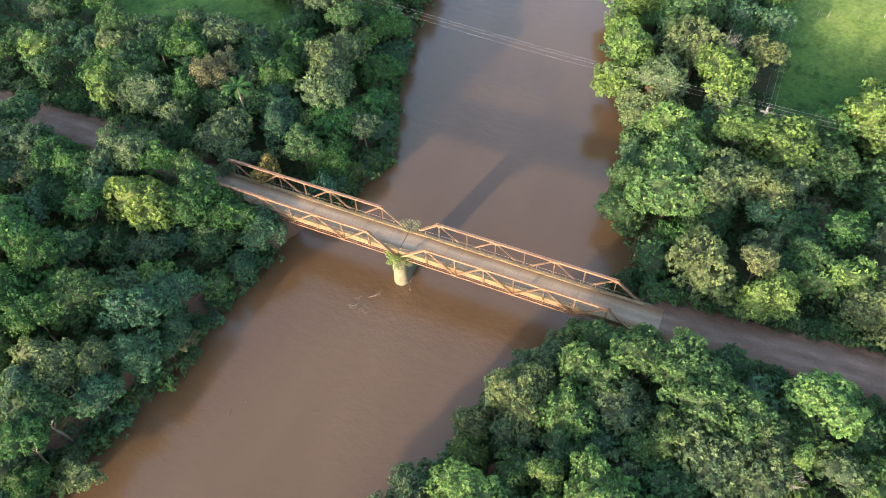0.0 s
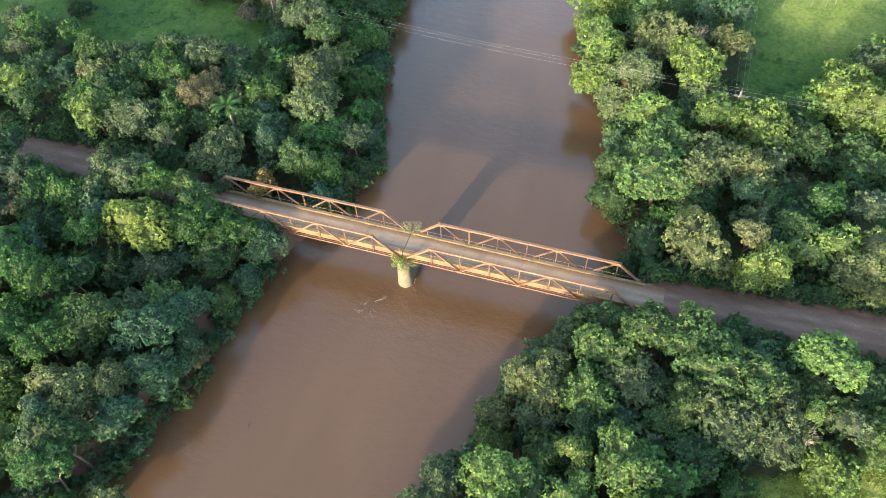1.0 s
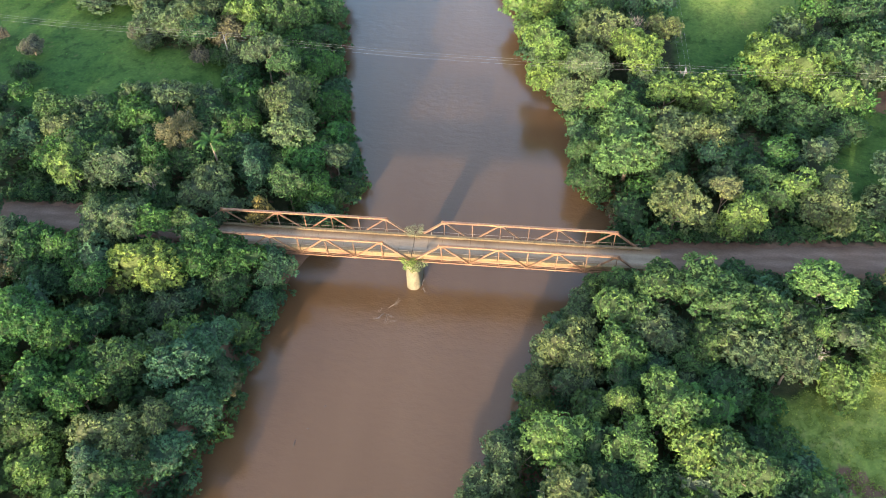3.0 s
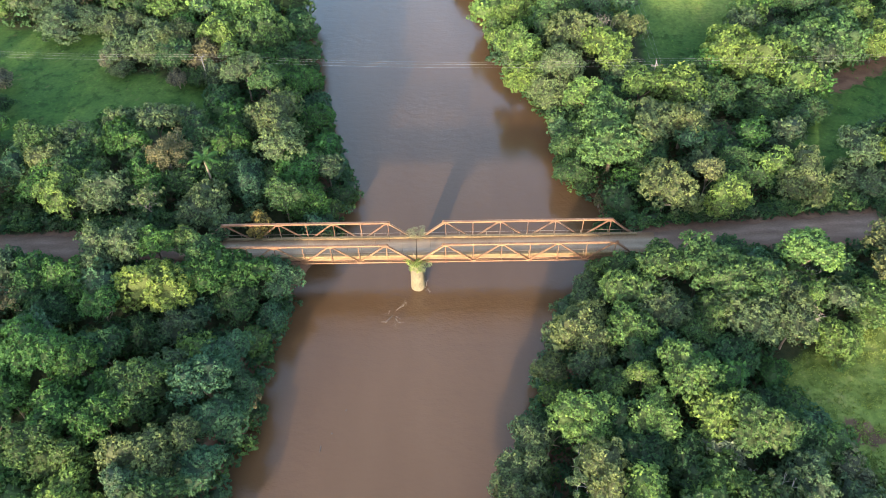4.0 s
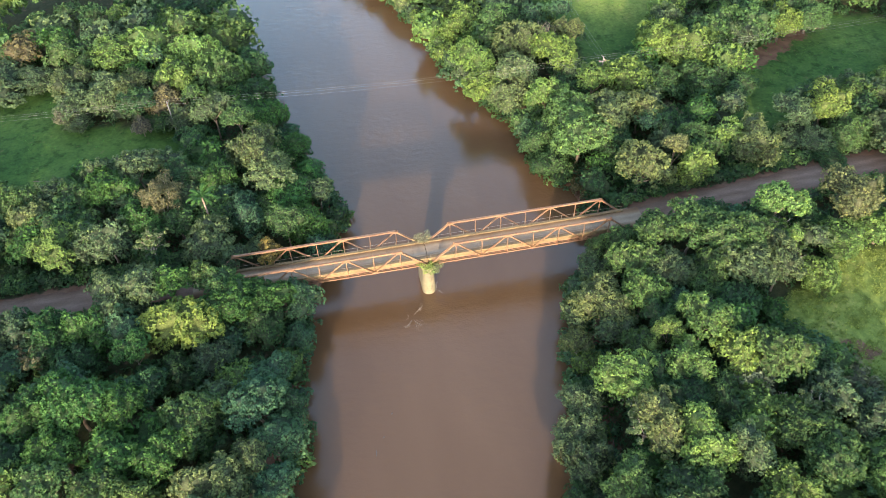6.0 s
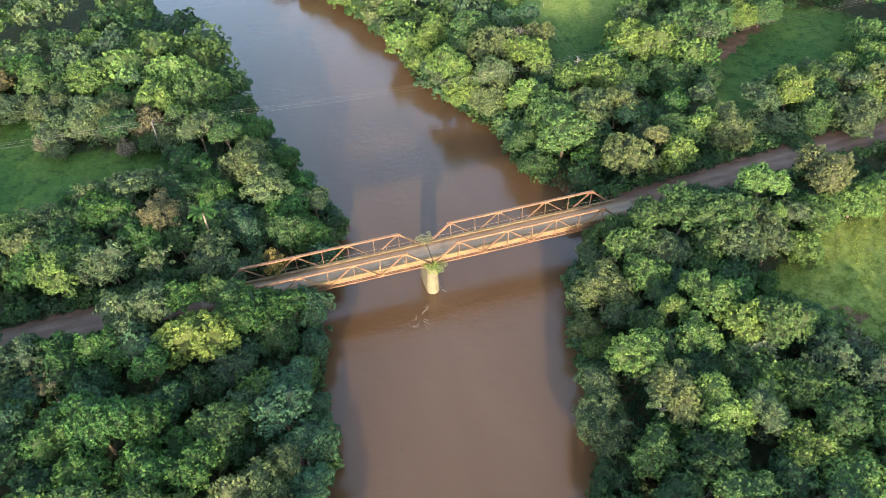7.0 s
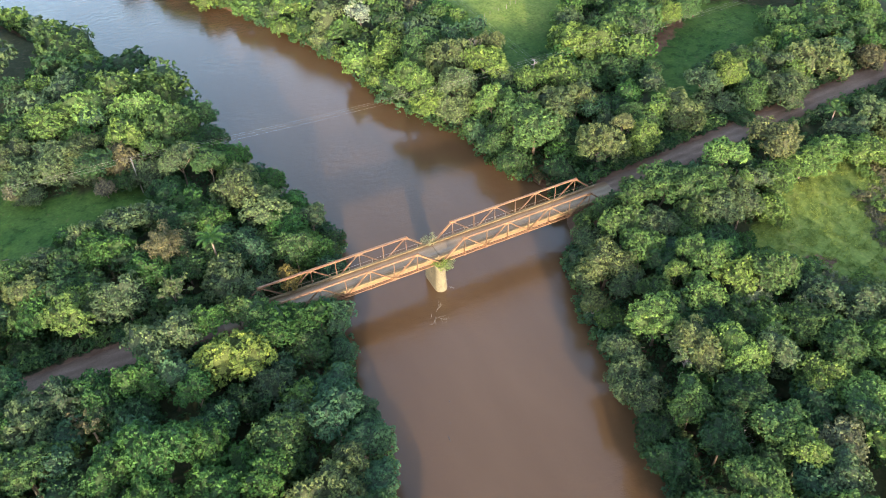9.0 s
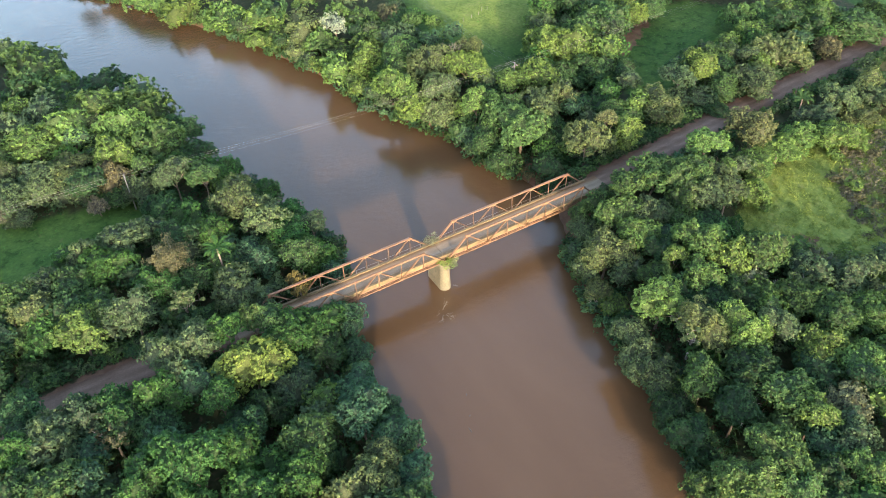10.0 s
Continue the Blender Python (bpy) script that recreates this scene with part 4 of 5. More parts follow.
for x, y, top, r, hue in EAST_THICKET:
    if free(x, y, r, 0.42) and not inside(x, y, PASTURES[3]):
        tree(x, y, top, r * 1.1, hue, rng, crowns=SMALL)


def wooded(x, y):
    """True where the riverside wood stands: on land, off the road and the pastures."""
    if inland(x, y) < 1.2:
        return False
    if abs(y - float(np.interp(x, ROAD_X, ROAD_Y))) < (4.2 if abs(x) < 45 else 5.4):
        return False
    return not any(inside(x, y, p) for p in PASTURES)


# the rest of the wood between the trees named above
def near_plan(x, y):
    """The stretch of wood that lies round the bridge."""
    return x * 0.62 + y > -78 and (y > 0.69 * (x - 22) - 69) and y < 80 and x + 95 > 0 and (x > -26 or y > -55 - (x + 26) * 1.02)


# a row of lower trees hangs over the water along both banks
for bank_y in np.arange(-60, 150, 2.1):
    for sign, ys, xs in ((-1, LEFT_Y, LEFT_X), (1, RIGHT_Y, RIGHT_X)):
        y = float(bank_y) + rng.uniform(-0.8, 0.8)
        r = rng.uniform(2.1, 3.1)
        x = float(np.interp(y, ys, xs)) + sign * (r - (rng.uniform(2.2, 3.2) if sign > 0 else rng.uniform(1.6, 2.6)))
        if abs(y) < 3.4 + r or (sign > 0 and 8 < y < 15.5) or not free(x, y, r, 0.42):
            continue
        tree(x, y, rng.uniform(4.6, 6.8), r, rng.choice("DMMTLG" if sign > 0 else "DDMTTG"), rng, rng.choice((0, 1, 5, 6, 9)), crowns=SMALL)


# ---- joined woods: far off, under the tall trees, and along the water ----
SIMPLE = [crown_parts(70 + i, KINDS[i], 16, 5, 165, 0.140, BALL_0) for i in range(6)]


def joined(name, label, spots, hues, parts):
    """Many crowns in one object for each leaf colour. spots: x, y, crown's middle height, radius, flatness."""
    for n, hue in enumerate(hues):
        tris, tones, cores, core_faces, base = [], [], [], [], 0
        for x, y, z, r, flat in spots[n::len(hues)]:
            q, tone, c, f = parts[rng.randrange(len(parts))]
            a = rng.uniform(0, 6.28)
            turn = np.array([[math.cos(a) * r, math.sin(a) * r, 0], [-math.sin(a) * r, math.cos(a) * r, 0], [0, 0, flat * r]])
            at = np.array([x, y, z])
            tris.append(q @ turn + at)
            tones.append(np.clip(tone + rng.uniform(-0.22, 0.22), 0, 1))
            cores.append(c @ turn + at)
            core_faces += [tuple(base + k for k in face) for face in f]
            base += len(c)
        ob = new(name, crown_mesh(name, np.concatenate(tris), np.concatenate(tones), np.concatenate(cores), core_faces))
        ob.color = (*HUES[hue], 1)
        tagged(ob, label, "woods", kind="stuff")


def fill(count, low, high, close, hues):
    made, spots = 0, []
    for _ in range(14000):
        x, y = rng.uniform(-95, 120), rng.uniform(-66, 80)
        r = rng.uniform(low, high)
        if made >= count or not near_plan(x, y) or not wooded(x, y) or not free(x, y, r, close) or (x > 33 and y < -29) or (x > 56 and -14 < y < 3.5):
            continue
        if abs(y - float(np.interp(x, ROAD_X, ROAD_Y))) < r * 0.85 + 3.0:
            continue
        made += 1
        shore = float(inland(x, y))
        z = max(0.5, float(land(x, y)))
        top = z + rng.uniform(4.6, 7.2) + r * 0.4 if shore > 6 else min(z + 4.6, 4.2 + shore * 0.7) + r * 0.5
        if x > 36 and y < -20:                    # lower growth beside the rough meadow
            top, r = z + rng.uniform(2.6, 4.2), r * 0.8
        half = min(r * 0.95, (top - z) * 0.62)
        spots.append((x, y, top - half, r, half / r))
        PLACED.append((x, y, r))
    joined("woodland_trees", "trees filling the wood between the larger crowns", spots, hues, SMALL_PARTS)


fill(320, 2.0, 3.4, 0.50, "DMGTDNL")

fringe = []
for bank_y in np.arange(-108, 165, 1.8):
    for sign, ys, xs in ((-1, LEFT_Y, LEFT_X), (1, RIGHT_Y, RIGHT_X)):
        y = float(bank_y) + rng.uniform(-0.6, 0.6)
        r = rng.uniform(1.2, 2.2)
        x = float(np.interp(y, ys, xs)) + sign * rng.uniform(-1.7, 0.2)
        if abs(y) < 3.2 + r or (sign > 0 and 9 < y < 15):
            continue
        fringe.append((x, y, rng.uniform(0.4, 1.4), r, 0.9))
joined("bank_shrubs", "green shrubs hanging over the water along the bank", fringe, "TDM", SIMPLE)

under = []
for _ in range(4000):
    x, y = rng.uniform(-95, 120), rng.uniform(-66, 80)
    r = rng.uniform(1.3, 2.3)
    if len(under) < 150 and near_plan(x, y) and wooded(x, y) and abs(y - float(np.interp(x, ROAD_X, ROAD_Y))) > r * 0.6 + 3.0:
        if all((x - u[0]) ** 2 + (y - u[1]) ** 2 > 7 for u in under):
            under.append((x, y, float(land(x, y)) + rng.uniform(1.2, 3.4), r, 0.9))
joined("understorey", "dark shrubs and small trees under the tall crowns", under, "DDG", SIMPLE)

verge = []
for _ in range(2200):
    x = rng.uniform(31, 118) if rng.random() < 0.6 else rng.uniform(-80, -33)
    side = rng.choice((-1, 1))
    r = rng.uniform(0.8, 1.9)
    y = float(np.interp(x, ROAD_X, ROAD_Y)) + side * (2.1 + 0.5 * float(step(31, 60, abs(x))) + r * 0.75 + rng.uniform(0, 1.2))
    if len(verge) < 230 and all((x - u[0]) ** 2 + (y - u[1]) ** 2 > 1.6 for u in verge):
        verge.append((x, y, float(land(x, y)) + r * 0.45, r, 0.85))
joined("roadside_shrubs", "green shrubs crowding the edges of the dirt road", verge, "DMG", SIMPLE)

# Takes in unseen woods to the south, added to shade the near-left crowns.
far, tries = [], 0
while tries < 9000 and len(far) < 260:
    tries += 1
    x, y = rng.uniform(-115, 150), rng.uniform(-105, 185)
    if not wooded(x, y) or near_plan(x, y) or (y < 70 and x > -20 and x < 100 and y > -60) or y > 178 - 0.68 * (x + 46) or y > 130 + 1.6 * (x + 80):
        continue
    r = rng.uniform(2.8, 4.4)
    if not free(x, y, r, 0.52):
        continue
    PLACED.append((x, y, r))
    far.append((x, y, float(land(x, y)) + rng.uniform(4.4, 6.6), r, 1.0))
joined("far_woods", "green woods beyond the pastures and the river bend, and unseen ones to the south", far, "MDLG", SIMPLE)

# ---- undergrowth ----
def thicket(name, label, spots, seed, hue, per_area=26, leaf=0.16):
    """Low bushes that fill the ground: one joined object."""
    nr = np.random.default_rng(seed)
    c = np.array([s[:3] for s in spots])
    r = np.array([s[3] for s in spots])
    q = []
    for ci, ri in zip(c, r):
        n = max(6, int(per_area * ri * ri * 4))
        d = nr.normal(size=(n, 3))
        d /= np.linalg.norm(d, axis=1)[:, None]
        d[:, 2] = np.abs(d[:, 2])
        p = ci + d * ri * nr.uniform(0.6, 1.1, n)[:, None] * np.array([1, 1, 0.8])
        nor = d + nr.normal(size=(n, 3)) * 0.6
        nor /= np.linalg.norm(nor, axis=1)[:, None]
        t = np.cross(nor, nr.normal(size=(n, 3)))
        t /= np.linalg.norm(t, axis=1)[:, None] + 1e-9
        b = np.cross(nor, t)
        s = leaf * nr.uniform(0.6, 1.4, n)[:, None]
        q.append(np.stack([p - t * s * 1.2, p + t * s * 0.5 - b * s * 0.8, p + t * s * 0.5 + b * s * 0.8], 1))
    ob = new(name, cloud_mesh(name, np.concatenate(q)))
    ob.color = (*hue, 1)
    return tagged(ob, label, "bushes", kind="stuff")


spots, bank_spots = [], []
for _ in range(9000):
    x, y = rng.uniform(-90, 110), rng.uniform(-62, 72)
    d = float(inland(x, y))
    near_road = abs(y - float(np.interp(x, ROAD_X, ROAD_Y)))
    if d < 0.2 or near_road < 3.6 or abs(x) < 30.5 and abs(y) < 3.0 or any(inside(x, y, p) for p in PASTURES):
        continue
    r = rng.uniform(0.7, 1.5)
    where = (x, y, max(0.1, float(land(x, y))) + rng.uniform(-0.2, 0.5), r)
    if d < 3.0:
        bank_spots.append(where)
    elif len(spots) < 3000:
        spots.append(where)
thicket("undergrowth", "dark green bushes filling the ground under the trees", spots, 21, HUES["D"], 7, 0.27)
thicket("bank_bushes", "green bushes hanging over the water's edge", bank_spots, 22, HUES["T"], 26, 0.17)

WET = grainy("waterlogged_wood", (0.035, 0.024, 0.017), (0.02, 0.014, 0.010), (0.05, 0.038, 0.028), 6.0, 0.5)
GREY_BARK = grainy("grey_bark", (0.22, 0.18, 0.15), (0.13, 0.10, 0.08), (0.28, 0.24, 0.20), 6.0)

# ---- single things: palms, bare trees, power line, driftwood, plants on the pier ----
def branches(rng, start, way, length, radius, depth, verts, faces, tips, fan=0.55):
    """A forking bare branch, tapered, down to twigs."""
    mid = Vector(start) + Vector(way) * length * 0.5 + Vector((rng.uniform(-1, 1), rng.uniform(-1, 1), rng.uniform(-0.3, 0.6))) * length * 0.10
    end = Vector(start) + Vector(way) * length
    tube_into(verts, faces, [start, mid, end], [radius, radius * 0.8, radius * 0.55], 5 if depth > 1 else 3)
    tips.append(end)
    if depth == 0:
        return
    for _ in range(3 if depth > 1 else 2):
        turn = (Vector(way) + Vector((rng.gauss(0, 1), rng.gauss(0, 1), rng.gauss(0.1, 0.6))) * fan).normalized()
        branches(rng, end if rng.random() < 0.7 else mid, turn, length * rng.uniform(0.55, 0.8), radius * 0.55, depth - 1, verts, faces, tips, fan)


def bare_tree(x, y, height, spread_r, seed, label, leaves=None, mat=None, lean=(0, 0), name="bare_tree", full=0.10):
    rng = random.Random(seed)
    z = max(0.2, float(land(x, y)))
    whole = thing(name, (x, y, z), label, "tree")
    verts, faces, tips = [], [], []
    fork = Vector((lean[0] * 0.5, lean[1] * 0.5, height * 0.5))
    tube_into(verts, faces, [(0, 0, -0.4), fork * 0.5, fork], [0.20, 0.15, 0.12], 7)
    for i in range(6):
        a = i * 1.047 + rng.uniform(-0.4, 0.4)
        way = Vector((math.cos(a) * spread_r / height + lean[0] * 0.1, math.sin(a) * spread_r / height + lean[1] * 0.1, 0.75)).normalized()
        branches(rng, tuple(fork * rng.uniform(0.75, 1.0)), tuple(way), height * rng.uniform(0.22, 0.30), 0.085, 3, verts, faces, tips)
    mesh_object("trunk", verts, faces, mat or PALE_BARK, whole)
    if leaves:
        nr = np.random.default_rng(seed)
        c = np.array([tuple(t) for t in tips])[::3 if full < 0.12 else 1]
        q = leaf_cloud(nr, c, np.full(len(c), spread_r * full), 60 / spread_r ** 2 * (12 if full < 0.12 else 4), 0.12, 0.9, -1)
        crown = new("crown", cloud_mesh("crown", q))
        crown.parent = whole
        crown.color = (*HUES[leaves], 1)
    return whole


bare_tree(-37.2, 14.6, 8.6, 3.6, 3, "half-dry tree with brownish leaves and pale bare limbs", "B", PALE_BARK, full=0.15)
bare_tree(-37.8, 5.4, 7.2, 2.2, 4, "thin-leaved tree with pale limbs beside the road", "P", GREY_BARK)
bare_tree(32.0, 46.8, 9.8, 2.4, 5, "dead grey-brown tree with bare upright branches", None, GREY_BARK)
bare_tree(50.8, -7.1, 4.6, 2.2, 8, "dead tree with bleached bare limbs by the road")
bare_tree(48.7, -13.8, 4.8, 1.8, 9, "dead tree with bleached bare limbs in the thicket")
bare_tree(38.9, -36.6, 5.4, 2.8, 10, "pale bare tree with a few remaining leaves", "P")
bare_tree(35.6, -35.2, 4.6, 1.6, 11, "dead tree with bleached bare limbs in the thicket")
bare_tree(19.4, -34.6, 7.4, 3.2, 12, "spreading tree with thin leaves over pale limbs", "P")
bare_tree(-51.4, -10.4, 5.6, 2.6, 13, "dry brown shrub with tangled bare twigs", "B")
bare_tree(-58.8, -14.6, 6.8, 2.4, 14, "dead tree with bleached bare limbs in the wood")
bare_tree(17.3, -46.4, 5.0, 2.0, 15, "dead tree with bleached bare limbs in the wood")
bare_tree(17.9, -18.2, 3.2, 1.8, 16, "bare bleached branches leaning over the water", None, None, (-2.4, -0.6), "leaning_branches")
bare_tree(-21.3, -21.4, 3.4, 1.6, 17, "dry brown branches hanging over the river bank", "B", BARK, (2.2, 0.4), "leaning_branches")
for i, (x, y, h, r) in enumerate(((27.8, 13.6, 2.0, 1.6), (29.0, 11.4, 2.2, 1.6), (28.4, 15.8, 1.8, 1.5))):
    bare_tree(x, y, h, r, 30 + i, "reddish-brown dry scrub on the muddy bank", "B", BARK, (0, 0), "dry_shrub")


def palm(x, y, top, reach, seed, hue):
    rng = random.Random(seed)
    z = float(land(x, y))
    h = top - z - 0.6
    whole = thing("palm_tree", (x, y, z), "feathery bright green palm rising out of the trees", "palm")
    verts, faces = [], []
    tube_into(verts, faces, [(0, 0, -0.3), (0.1, 0, h * 0.5), (0, 0.05, h)], [0.20, 0.15, 0.13], 8)
    mesh_object("trunk", verts, faces, BARK, whole, "", True)
    for i in range(12):
        a, lift = i * 2.4 + rng.uniform(-0.2, 0.2), (0.5, 0.95, 1.35)[i % 3] + rng.uniform(-0.15, 0.15)
        verts, faces = [], []
        spine = []
        for k in range(9):
            s = k / 8
            out = reach * s * (1 - 0.18 * s * s)
            spine.append(Vector((math.cos(a) * out, math.sin(a) * out, h + reach * (lift * s * 0.85 - (0.45 + lift * 0.35) * s * s))))
        tube_into(verts, faces, spine, [0.035 * (1 - 0.8 * k / 8) for k in range(9)], 4)
        side = Vector((-math.sin(a), math.cos(a), 0))
        for k in range(1, 33):
            s = k / 33 * 8
            j = min(int(s), 7)
            p = spine[j].lerp(spine[j + 1], s - j)
            along = (spine[j + 1] - spine[j]).normalized()
            long = reach * 0.20 * math.sin(math.pi * (0.12 + 0.84 * k / 33))
            for w in (-1, 1):
                tip = p + (side * w + along * 0.55).normalized() * long + Vector((0, 0, -0.30 * long + rng.uniform(-0.05, 0.05)))
                n = len(verts)
                verts += [tuple(p - along * 0.045), tuple(p + along * 0.045), tuple(tip)]
                faces.append((n, n + 1, n + 2))
        frond = mesh_object("frond", verts, faces, LEAF, whole)
        frond.color = (*hue, 1)
    return whole


palm(-30.6, 11.6, 13.6, 2.9, 1, (0.060, 0.140, 0.032))
palm(80.0, -3.2, 10.0, 2.6, 2, (0.085, 0.150, 0.045))

# power line
def pole(x, y, top, label, arms):
    z = float(land(x, y))
    whole = thing("power_pole", (x, y, z), label, "power pole", "poles of the power line")
    verts, faces = [], []
    tube_into(verts, faces, [(0, 0, -0.5), (0, 0, top - z + 0.35)], [0.14, 0.085], 10)
    mesh_object("shaft", verts, faces, POLE, whole, "", True)
    pins = []
    for up, ax in arms:
        ax = Vector(ax).normalized()
        bm = beam_into(bmesh.new(), tuple(-ax * 0.85 + Vector((0.12, 0, top - z + up))), tuple(ax * 0.85 + Vector((0.12, 0, top - z + up))), 0.10, 0.12, (0, 0, 1))
        arm = part("crossarm", bm, POLE, whole)
        for s in (-0.78, 0.15, 0.78):
            verts, faces = [], []
            b = ax * s + Vector((0.12, 0, top - z + up + 0.04))
            tube_into(verts, faces, [tuple(b), tuple(b + Vector((0, 0, 0.08))), tuple(b + Vector((0, 0, 0.13))), tuple(b + Vector((0, 0, 0.22)))], [0.02, 0.06, 0.045, 0.03], 8)
            mesh_object("insulator", verts, faces, CERAMIC, arm)
            pins.append(Vector((x, y, z)) + b + Vector((0, 0, 0.22)))
    return pins


west = pole(-37.8, 40.0, 11.3, "slim concrete power pole at the edge of the wood", [(0, (0.1, 1, 0))])
east = pole(38.3, 33.8, 12.7, "concrete power pole with two crossarms above the trees", [(0, (0.05, 1, 0)), (-0.55, (1, 0.05, 0))])


def wire(a, b, sag):
    verts, faces = [], []
    pts = []
    for i in range(25):
        s = i / 24
        p = Vector(a).lerp(Vector(b), s)
        p.z -= sag * 4 * s * (1 - s)
        pts.append(tuple(p))
    tube_into(verts, faces, pts, [0.008] * 25, 5)
    return tagged(mesh_object("power_wire", verts, faces, WIRE), "thin pale overhead wire strung across the river", "wire", "wires of the power line")


for i in range(3):
    wire(west[i], east[i], 1.1)
    wire(east[i], east[i] + Vector((92, 3.5, 0.4)), 1.2)
    wire(west[i] + Vector((-70, 7.5, -0.3)), west[i], 1.0)
    wire(east[3 + i], east[3 + i] + Vector((2.2, 80, 0.3)), 1.2)

# drifted branches stuck on the river bed
def drift(x, y, seed, size, label, flat=0.25):
    rng = random.Random(seed)
    whole = thing("driftwood", (x, y, 0), label, "driftwood")
    verts, faces, tips = [], [], []
    a = rng.uniform(0, 6.28)
    for k in range(3):
        b = a + k * 1.5 + rng.uniform(-0.4, 0.4)
        branches(rng, (0, 0, -0.15), tuple(Vector((math.cos(b), math.sin(b), flat)).normalized()), size * rng.uniform(0.4, 0.6), 0.038, 3, verts, faces, tips, 0.45)
    mesh_object("branch", verts, faces, GREY_BARK, whole)
    return whole


drift(-3.4, -6.6, 5, 2.0, "bleached branches of a snag sticking out of the river")
drift(-3.6, -6.9, 9, 1.7, "bleached twigs of a snag at the water's surface", 0.12)
drift(1.2, -1.9, 7, 1.2, "washed-up branch caught beside the pier", 0.5)


def floating_log(x, y, turn, long):
    verts, faces = [], []
    w = Vector((math.cos(turn), math.sin(turn), 0))
    tube_into(verts, faces, [tuple(-w * long / 2 + Vector((0, 0, -0.08))), (0.05, 0.05, 0.0), tuple(w * long / 2 + Vector((0, 0, -0.06)))], [0.04, 0.08, 0.03], 6)
    log = mesh_object("floating_log", verts, faces, WET, None, "dark waterlogged log at the river's surface")
    log.location = (x, y, 0)
    return tagged(log, category="log")


floating_log(-11.4, -26.8, 1.5, 1.5)
floating_log(-8.7, -21.6, 1.2, 0.6)
floating_log(-10.2, -24.8, 0.5, 0.5)
log = floating_log(-60.4, 32.1, 2.8, 1.8)
tagged(log, "dark fallen log lying on the pasture")
log.location.z = float(land(-60.4, 32.1)) + 0.06

# plants rooted in the pier's top
def pier_plant(x, y, z, r, hue, seed, label, droop):
    rng = np.random.default_rng(seed)
    whole = thing("pier_shrub", (x, y, z), label, "shrub", "shrubs on the pier")
    verts, faces = [], []
    c = []
    r2 = random.Random(seed)
    for i in range(11):
        a = i * 2.4
        tip = Vector((math.cos(a) * r * r2.uniform(0.4, 1.0), math.sin(a) * r * r2.uniform(0.4, 1.0), r * r2.uniform(0.2, 0.9) - droop * r2.random()))
        tube_into(verts, faces, [(0, 0, 0), tuple(tip * 0.5 + Vector((0, 0, 0.2 * r))), tuple(tip)], [0.035, 0.022, 0.008], 4)
        c += [tuple(tip), tuple(tip * 0.7)]
    mesh_object("stems", verts, faces, BARK, whole)
    q = leaf_cloud(rng, np.array(c), np.full(len(c), 0.30 * r), 150 / r ** 2, 0.055, 0.9, -1)
    crown = new("foliage", cloud_mesh("foliage", q))
    crown.parent = whole
    crown.color = (*hue, 1)


pier_plant(-0.3, -2.4, 5.36, 1.3, (0.150, 0.205, 0.060), 1, "bright green weeds sprouting from the pier's nose", 0.1)
pier_plant(0.5, -2.35, 5.36, 1.25, (0.150, 0.172, 0.090), 2, "grey-green shrub hanging from the pier's nose", 0.3)
pier_plant(-0.1, 2.3, 5.36, 1.35, (0.17, 0.168, 0.115), 3, "greyish dry shrub growing on the pier's upstream end", -1.6)


# bushes standing alone in the pasture
for i, (x, y, r, top, hue, words) in enumerate((
        (-83.9, 44.2, 2.0, 3.4, (0.15, 0.13, 0.11), "grey twiggy shrub standing alone in the pasture"),
        (-75.5, 41.5, 2.4, 3.6, (0.115, 0.115, 0.09), "grey-green rounded shrub standing alone in the pasture"),
        (-72.7, 33.4, 2.4, 3.6, HUES["D"], "dark rounded bush at the edge of the pasture"),
        (-43.4, 40.5, 1.8, 4.0, (0.13, 0.12, 0.10), "grey bare-looking bush at the pasture's edge"),
        (-57.5, 47.5, 2.2, 4.2, (0.10, 0.105, 0.08), "grey-green bush at the pasture's edge"))):
    z = float(land(x, y))
    bush = thing("bush", (x, y, z), words, "bush", "bushes in the pasture")
    crown = new("foliage", CROWNS[(3, 8, 5, 8, 3)[i]])
    crown.parent = bush
    crown.location = (0, 0, top * 0.5)
    crown.scale = (r, r, top * 0.62)
    crown.color = (*hue, 1)
    stem = new("stem", TRUNKS[i % 4])
    stem.parent = bush
    stem.scale = (r, r, top * 0.6)


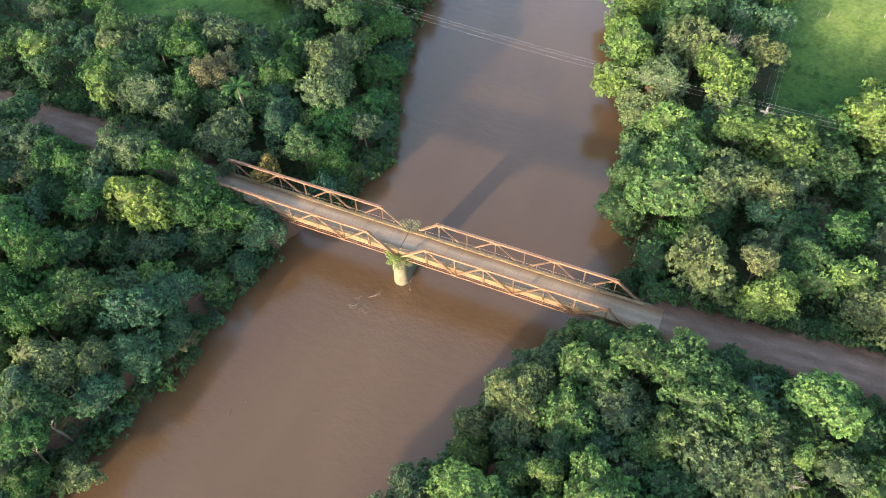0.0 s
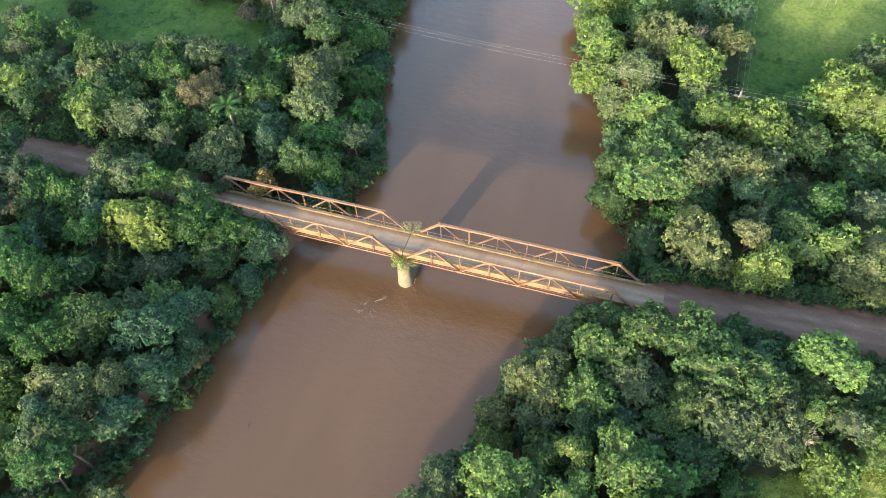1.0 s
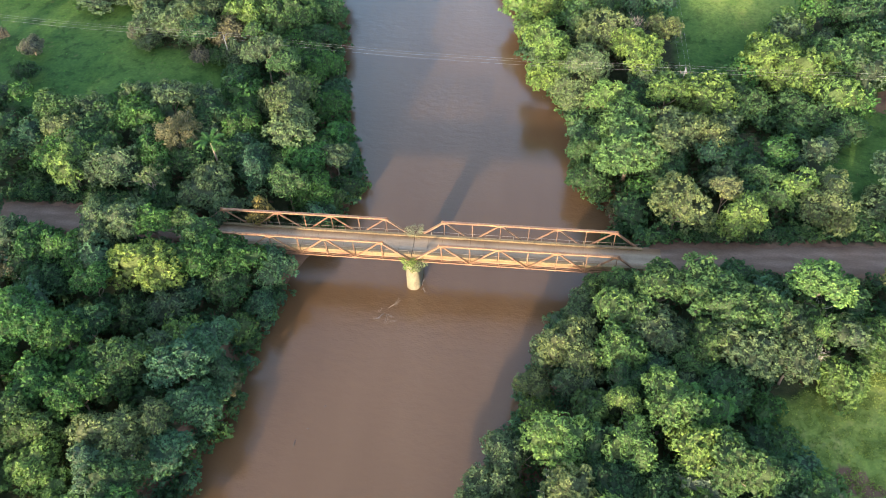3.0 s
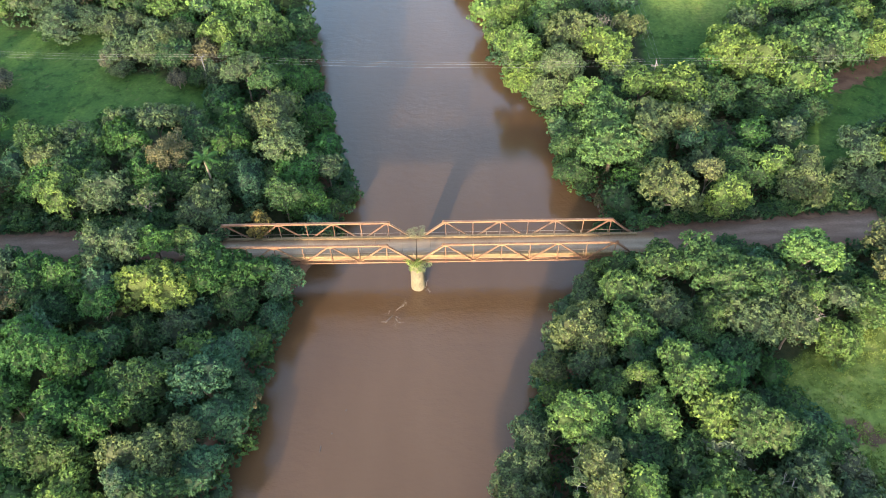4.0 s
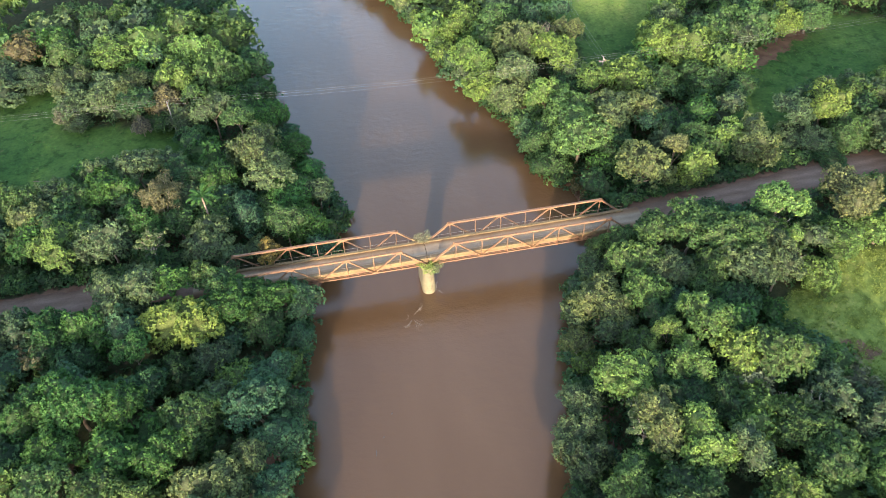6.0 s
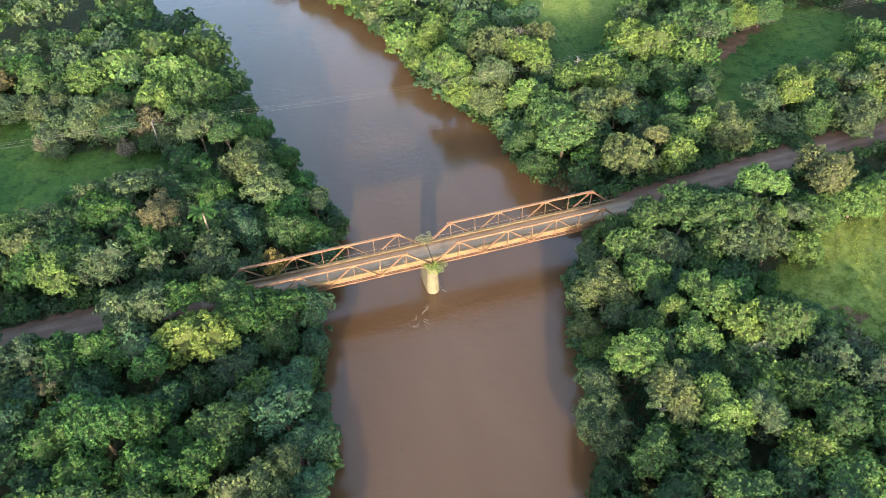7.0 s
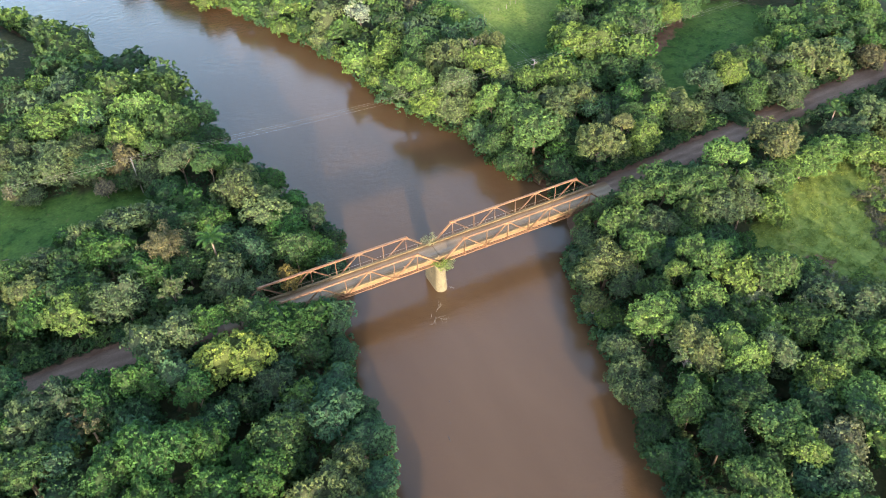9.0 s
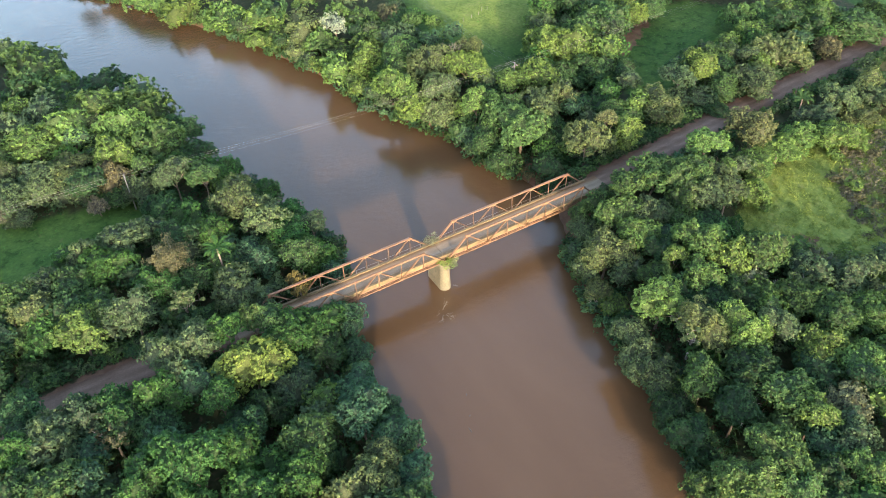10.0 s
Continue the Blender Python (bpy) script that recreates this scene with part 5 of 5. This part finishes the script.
# fence of old posts across the far pasture
for i in range(7):
    x, y = 43.5 + i * 1.9 + 0.5 * math.sin(i * 5.1), 65.6 + i * 0.42 + 0.3 * math.cos(i * 3.7)
    verts, faces = [], []
    tube_into(verts, faces, [(0, 0, -0.3), (0.12 * math.sin(i * 2.3), 0.10 * math.cos(i * 4.1), 1.0 + 0.3 * math.sin(i * 1.7))], [0.065, 0.05], 6)
    post = mesh_object("fence_post", verts, faces, GREY_BARK, None, "weathered wooden fence post in the far pasture")
    post.location = (x, y, float(land(x, y)))
    tagged(post, category="fence post", group="posts of the pasture fence")


# tall weeds and scrub in the rough meadow, and grass tufts in the pastures
def meadow(name, label, polygon, count, r_low, r_high, seed, hue, leaf, category="grass"):
    rr = random.Random(seed)
    out = []
    xs, ys = [p[0] for p in polygon], [p[1] for p in polygon]
    while len(out) < count:
        x, y = rr.uniform(min(xs), max(xs)), rr.uniform(max(-60, min(ys)), max(ys))
        if inside(x, y, polygon):
            out.append((x, y, float(land(x, y)) - 0.05, rr.uniform(r_low, r_high)))
    return tagged(thicket(name, label, out, seed, hue, 20, leaf), category=category)


meadow("meadow_weeds", "tall light green weeds covering the rough meadow", PASTURES[3], 4600, 0.25, 0.7, 51, (0.160, 0.200, 0.055), 0.10)
meadow("meadow_scrub", "brownish dry scrub in patches of the meadow", [(68, -22), (80, -14), (92, -15), (102, -26), (80, -38), (60, -33)], 620, 0.4, 1.0, 52, (0.115, 0.105, 0.078), 0.18, "scrub")
meadow("pasture_tufts", "low grass tufts dotting the pasture", PASTURES[0], 260, 0.18, 0.4, 53, (0.050, 0.125, 0.030), 0.10)
meadow("pasture_tufts", "low grass tufts dotting the pasture", PASTURES[1], 320, 0.18, 0.42, 54, (0.075, 0.140, 0.032), 0.10)
meadow("pasture_tufts", "low grass tufts dotting the pasture", PASTURES[2], 260, 0.2, 0.45, 55, (0.060, 0.125, 0.032), 0.10)
# Paler tufts carry on the sun patch coloured into the far pasture.
meadow("pasture_tufts", "grass tufts coloured pale yellow-green as a sunlit patch of pasture", [(47, 62), (56, 58), (68, 70), (82, 84), (74, 108), (50, 96)], 420, 0.14, 0.34, 56, (0.120, 0.160, 0.050), 0.09)

scrub_spots = []
scrub = random.Random(61)
for _ in range(46):                               # grey-brown shrubs beyond the meadow
    r = scrub.uniform(0.7, 1.6)
    x, y = scrub.uniform(64, 96), scrub.uniform(-37, -15)
    scrub_spots.append((x, y, float(land(x, y)) + r * 0.4, r, 0.8))
joined("scrub_bushes", "grey-brown and green shrubs on the rough ground", scrub_spots, "BGBL", SIMPLE)
